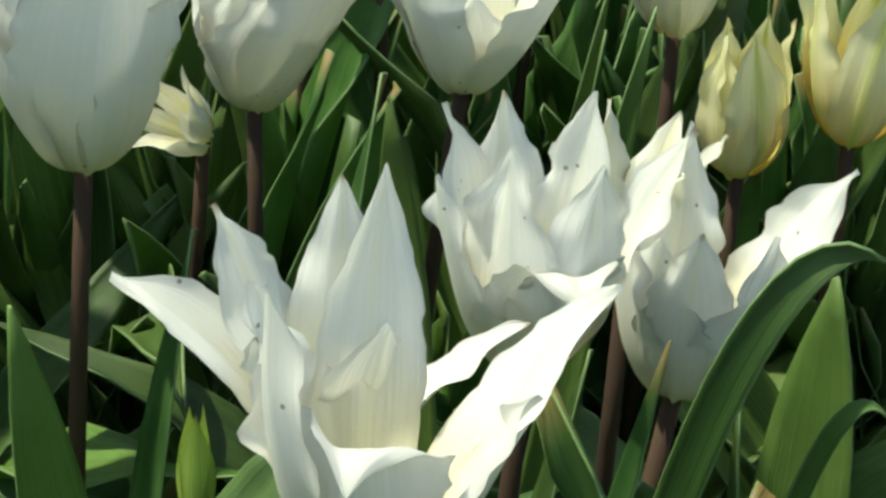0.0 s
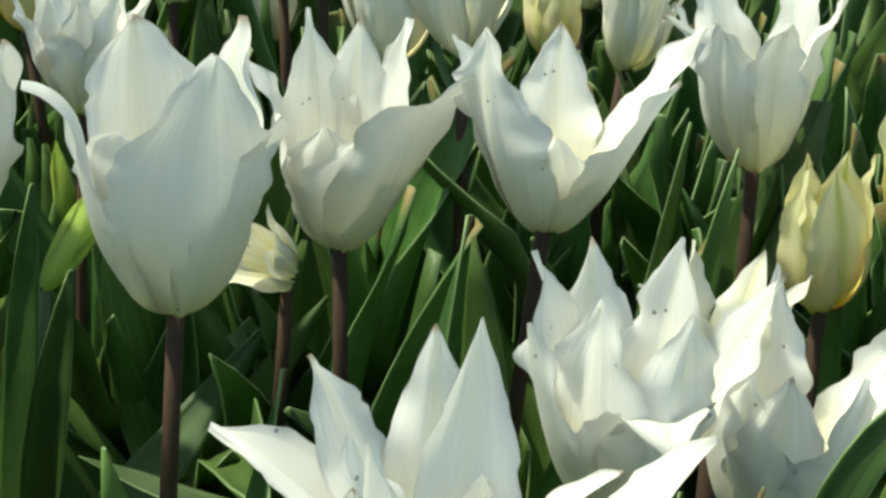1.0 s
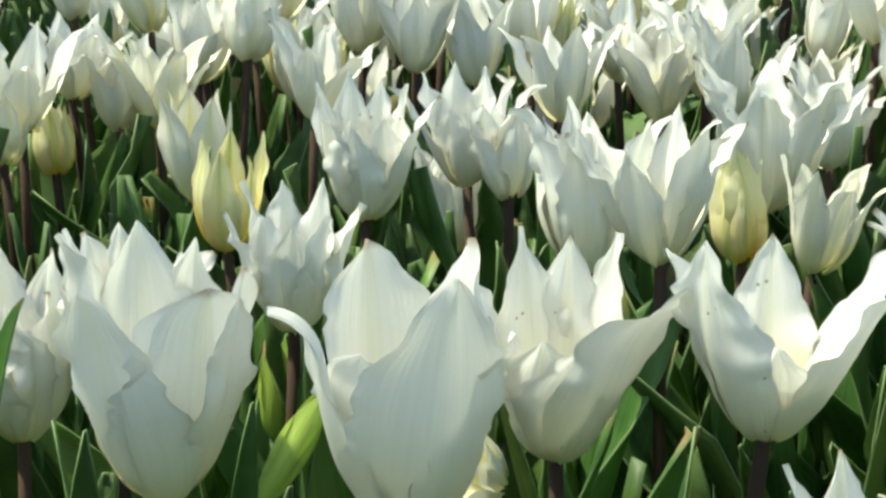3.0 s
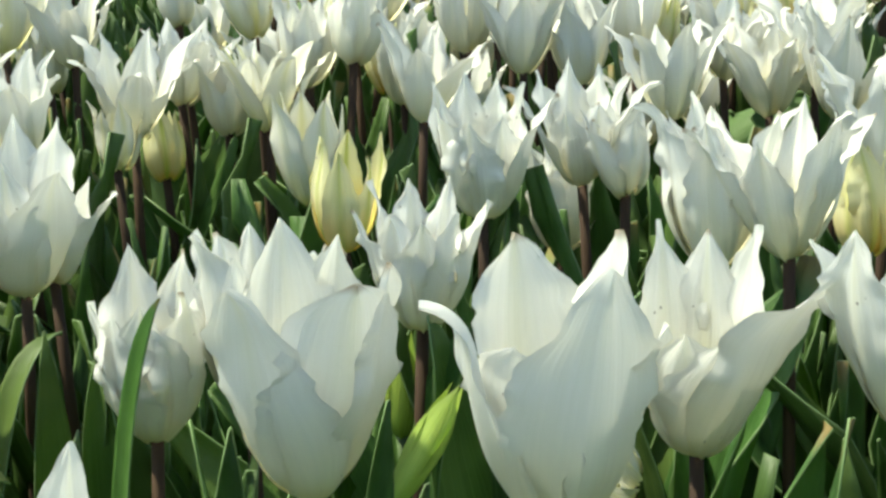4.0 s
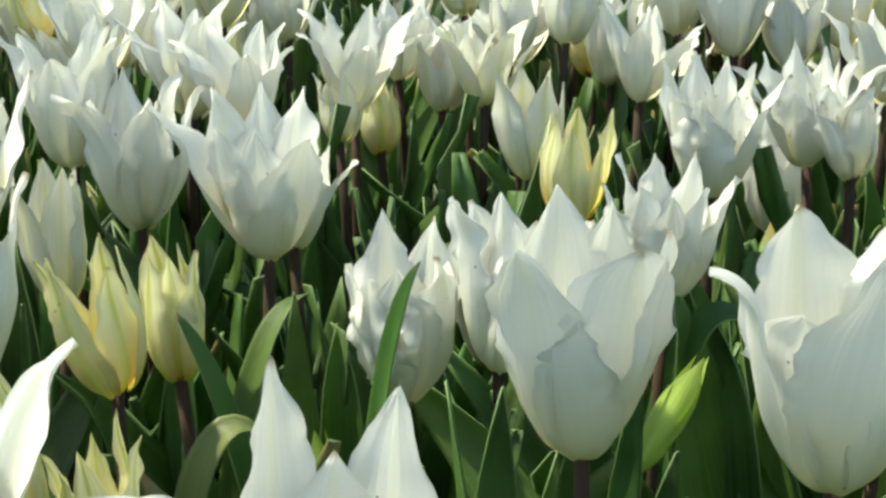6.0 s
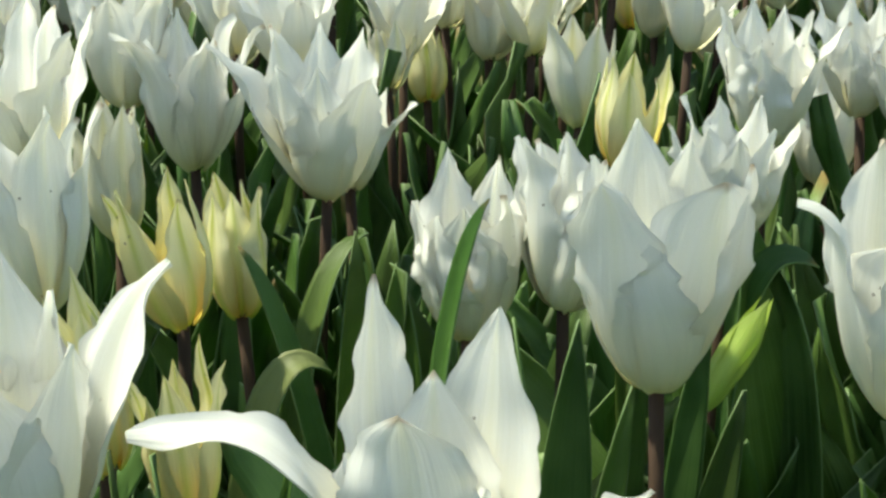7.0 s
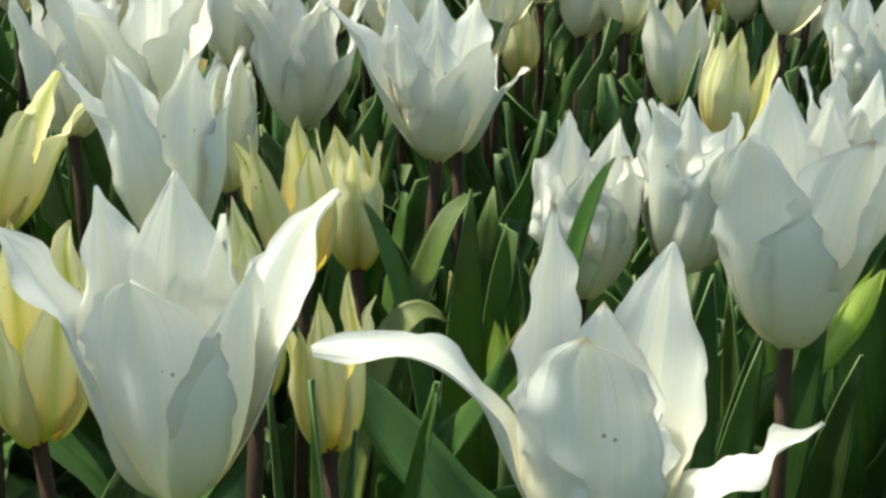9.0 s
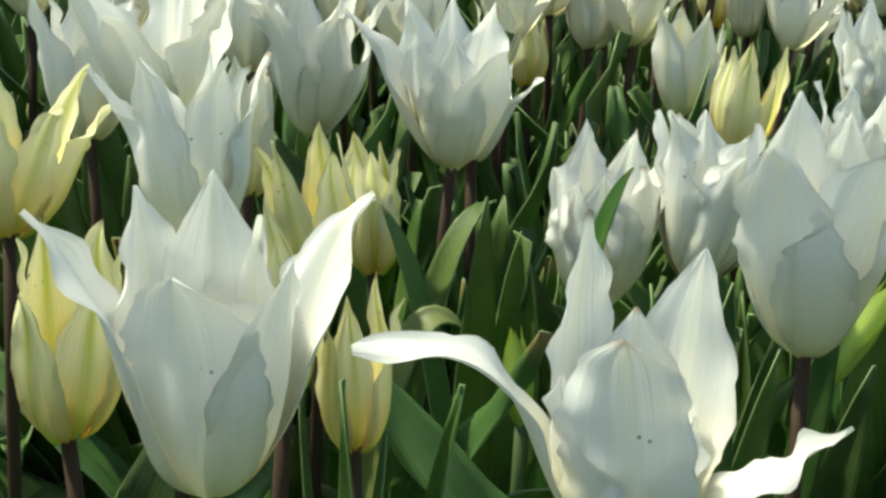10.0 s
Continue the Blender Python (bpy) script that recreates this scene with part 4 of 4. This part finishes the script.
def rest_of_bed():
    rng = random.Random(77)
    kinds = [tulip(W_LILY, 5 + i, -5, 0.45, 0.053, st, 25 * i, tint, seed=200 + i, fine=False)
             for i, (st, tint) in enumerate([("lily", PETAL_WHITE), ("wide", PETAL_WHITE), ("cup", PETAL_WHITE), ("lily", PETAL_CREAM),
                                             ("wide", PETAL_WHITE), ("goblet", PETAL_YELLOW), ("lily", PETAL_WHITE)])]
    for i, k in enumerate(kinds):
        k["label"] = {3: CREAM, 5: YELLOW}.get(i, W_LILY)
    step = 0.056
    for iy in range(36):
        for ix in range(42):
            x = -1.45 + step * ix + rng.uniform(-0.026, 0.026)
            y = -0.45 + step * iy + rng.uniform(-0.026, 0.026)
            if open_view(x, y) or bare(x, y) or not clear(x, y, 0.042) or not 0.05 < y < 1.5 or not -0.26 - (y + 0.06) * 0.64 < x < 0.22 + (y - 0.03) * 0.22 or (y < 1.02 and rng.random() < 0.5):
                continue
            k = rng.choice(kinds)
            s = rng.uniform(0.88, 1.06)
            copy_thing(k, pose(x, y, 0, rng.uniform(-4, 4), rng.uniform(-4, 4), rng.uniform(0, 360)) @ Matrix.Diagonal((s, s, s, 1)))
    for k in kinds:
        for c in list(k.children_recursive):
            bpy.data.objects.remove(c)
        bpy.data.objects.remove(k)


def leafy_plants():
    """Tulip plants with leaves alone, between the flowering ones; those further back are joined into one mass."""
    rng = random.Random(31)
    kinds = []
    for i in range(18):
        thing = new("tulip_plant")
        tagged(thing, "leafy tulip plant with broad upright green leaves, not in flower", "plant", "leafy tulip plants")
        grow_leaves(rng, thing, 5 if i < 9 else 4, 0.42 if i < 9 else 0.45, upright=i >= 9)
        kinds.append(thing)
    far = []
    step = 0.055
    for iy in range(30):
        for ix in range(34):
            x = -1.2 + step * ix + rng.uniform(-0.027, 0.027)
            y = 0.2 + step * iy + rng.uniform(-0.027, 0.027)
            if not clear(x, y, 0.025) or not (-0.2 - (y + 0.06) * 0.64 < x < 0.2 + (y - 0.03) * 0.22):
                continue
            k = rng.randrange(9) if y < 0.6 else rng.randrange(5, 18)
            m = pose(x, y, 0, 0, 0, rng.choice([0, 180]) + rng.uniform(-30, 30))
            if y < 0.66:
                s = rng.uniform(0.86, 1.09)
                copy_thing(kinds[k], m @ Matrix.Diagonal((s, s, s, 1)))
            else:
                s = rng.uniform(0.9, 1.08)
                far.append((k, m @ Matrix.Diagonal((s * 0.8, s * 0.8, s, 1))))
    for i in range(380):
        y = rng.uniform(0.64, 1.5)
        x = rng.uniform(-0.2 - (y + 0.06) * 0.64, 0.16 + (y - 0.03) * 0.2)
        s = rng.uniform(0.9, 1.08)
        far.append((rng.randrange(9, 18), pose(x, y, 0, 0, 0, rng.choice([0, 180]) + rng.uniform(-40, 40)) @ Matrix.Diagonal((s * 0.8, s * 0.8, s, 1))))
    joined_foliage(kinds, far)
    for k in kinds:
        for c in list(k.children_recursive):
            bpy.data.objects.remove(c)
        bpy.data.objects.remove(k)


def mesh_rows(me, m):
    """The corners, faces and surface places of a mesh of quads, moved by m."""
    co = np.empty(len(me.vertices) * 3)
    me.vertices.foreach_get("co", co)
    co = np.c_[co.reshape(-1, 3), np.ones(len(me.vertices))] @ np.array(m).T
    vi = np.empty(len(me.loops), dtype=np.int64)
    me.loops.foreach_get("vertex_index", vi)
    uv = np.empty(len(me.loops) * 2)
    me.uv_layers[0].data.foreach_get("uv", uv)
    return co, vi, uv.reshape(-1, 2)


def joined(name, label, category, chunks, materials, thickness=0.0):
    """One mesh out of (corners, faces, surface places, material number)."""
    co_all, vi_all, uv_all, mi_all, n = [], [], [], [], 0
    for co, vi, uv, k in chunks:
        co_all.append(co[:, :3])
        vi_all.append(vi + n)
        uv_all.append(uv)
        mi_all.append(np.full(len(vi) // 4, k, dtype=np.int32))
        n += len(co)
    me = bpy.data.meshes.new(name)
    me.from_pydata(np.concatenate(co_all), [], np.concatenate(vi_all).reshape(-1, 4))
    lay = me.uv_layers.new(name="uv")
    lay.data.foreach_set("uv", np.concatenate(uv_all).astype(np.float32).ravel())
    for mt in materials:
        me.materials.append(mt)
    me.polygons.foreach_set("material_index", np.concatenate(mi_all))
    me.polygons.foreach_set("use_smooth", [True] * len(me.polygons))
    ob = tagged(new(name, me), label, category, "", "stuff")
    if thickness:
        sol = ob.modifiers.new("thickness", "SOLIDIFY")
        sol.thickness, sol.offset, sol.material_offset_rim = thickness, 0, 1
    return ob


def joined_foliage(kinds, placed):
    parts = [[mesh_rows(c.data, c.matrix_basis) for c in k.children] for k in kinds]
    chunks = [(co @ np.array(m).T, vi, uv, 0) for k, m in placed for co, vi, uv in parts[k]]
    joined("tulip_foliage", "dense mass of narrow green tulip leaves between the back rows", "foliage", chunks, [LEAF_MIXED, LEAF_EDGE], 0.0011)


def far_bed():
    """The bed goes on to all sides of the part that comes into view."""
    rng = random.Random(404)
    kinds = []
    for i in range(6):
        style = ("lily", "wide", "cup", "lily", "wide", "goblet")[i]
        rows = []
        for k in range(6):
            s0 = STYLES[style]
            sh = (s0[0] + rng.uniform(-4, 5), s0[1] + rng.uniform(-9, 11), s0[2] + rng.uniform(-22, 26), s0[3], s0[4], rng.uniform(-0.06, 0.06))
            me = petal_mesh(rng, 0.054, sh, k % 2 == 1, PETAL_WHITE, False, coarse=True)
            rows.append((*mesh_rows(me, pose(0, 0, 0.45, 0, 0, 60 * k)), 1 if i == 5 else 0))
            bpy.data.meshes.remove(me)
        lines = np.array([(0.004 * math.cos(a), 0.004 * math.sin(a), z, 1) for z in (0, 0.452) for a in (0, 1.57, 3.14, 4.71)])
        rows.append((lines, np.array([0, 1, 5, 4, 1, 2, 6, 5, 2, 3, 7, 6, 3, 0, 4, 7]), np.zeros((16, 2)), 3))
        for k in range(4):
            top = rng.uniform(10, 110)
            me = blade("leaf", [LEAF], rng, rng.uniform(0.30, 0.42), [0, 0.25, 0.5, 0.75, 1], [5, 8, 14, 0.45 * top, top], 0.02,
                       [0, 0.12, 0.4, 0.65, 0.85, 0.95, 1], [0.5, 0.72, 1.0, 0.93, 0.58, 0.24, 0.01], [50, 40, 32, 28, 25], start_r=0.006,
                       twist=rng.uniform(-1, 1), nu=8, ns=2)
            rows.append((*mesh_rows(me, pose(0, 0, 0, 0, 0, 90 * k + rng.uniform(-30, 30))), 2))
            bpy.data.meshes.remove(me)
        kinds.append(rows)
    chunks = []
    for iy in range(54):
        for ix in range(60):
            x = -2.2 + 0.064 * ix + rng.uniform(-0.03, 0.03)
            y = -0.22 + 0.064 * iy + rng.uniform(-0.03, 0.03)
            if 0.04 < y < 1.51 and -0.27 - (y + 0.06) * 0.64 < x < 0.23 + (y - 0.03) * 0.22 or bare(x, y):
                continue
            s = rng.uniform(0.88, 1.06)
            m = pose(x, y, 0, rng.uniform(-4, 4), rng.uniform(-4, 4), rng.uniform(0, 360)) @ Matrix.Diagonal((s, s, s, 1))
            chunks += [(co @ np.array(m).T, vi, uv, k) for co, vi, uv, k in rng.choice(kinds)]
    joined("tulip_bed", "wide bed of white and cream tulips with green leaves", "flower bed", chunks, [PETAL_WHITE, PETAL_CREAM, LEAF_MIXED, STEM_DARK])


leafy_plants()
rest_of_bed()
far_bed()
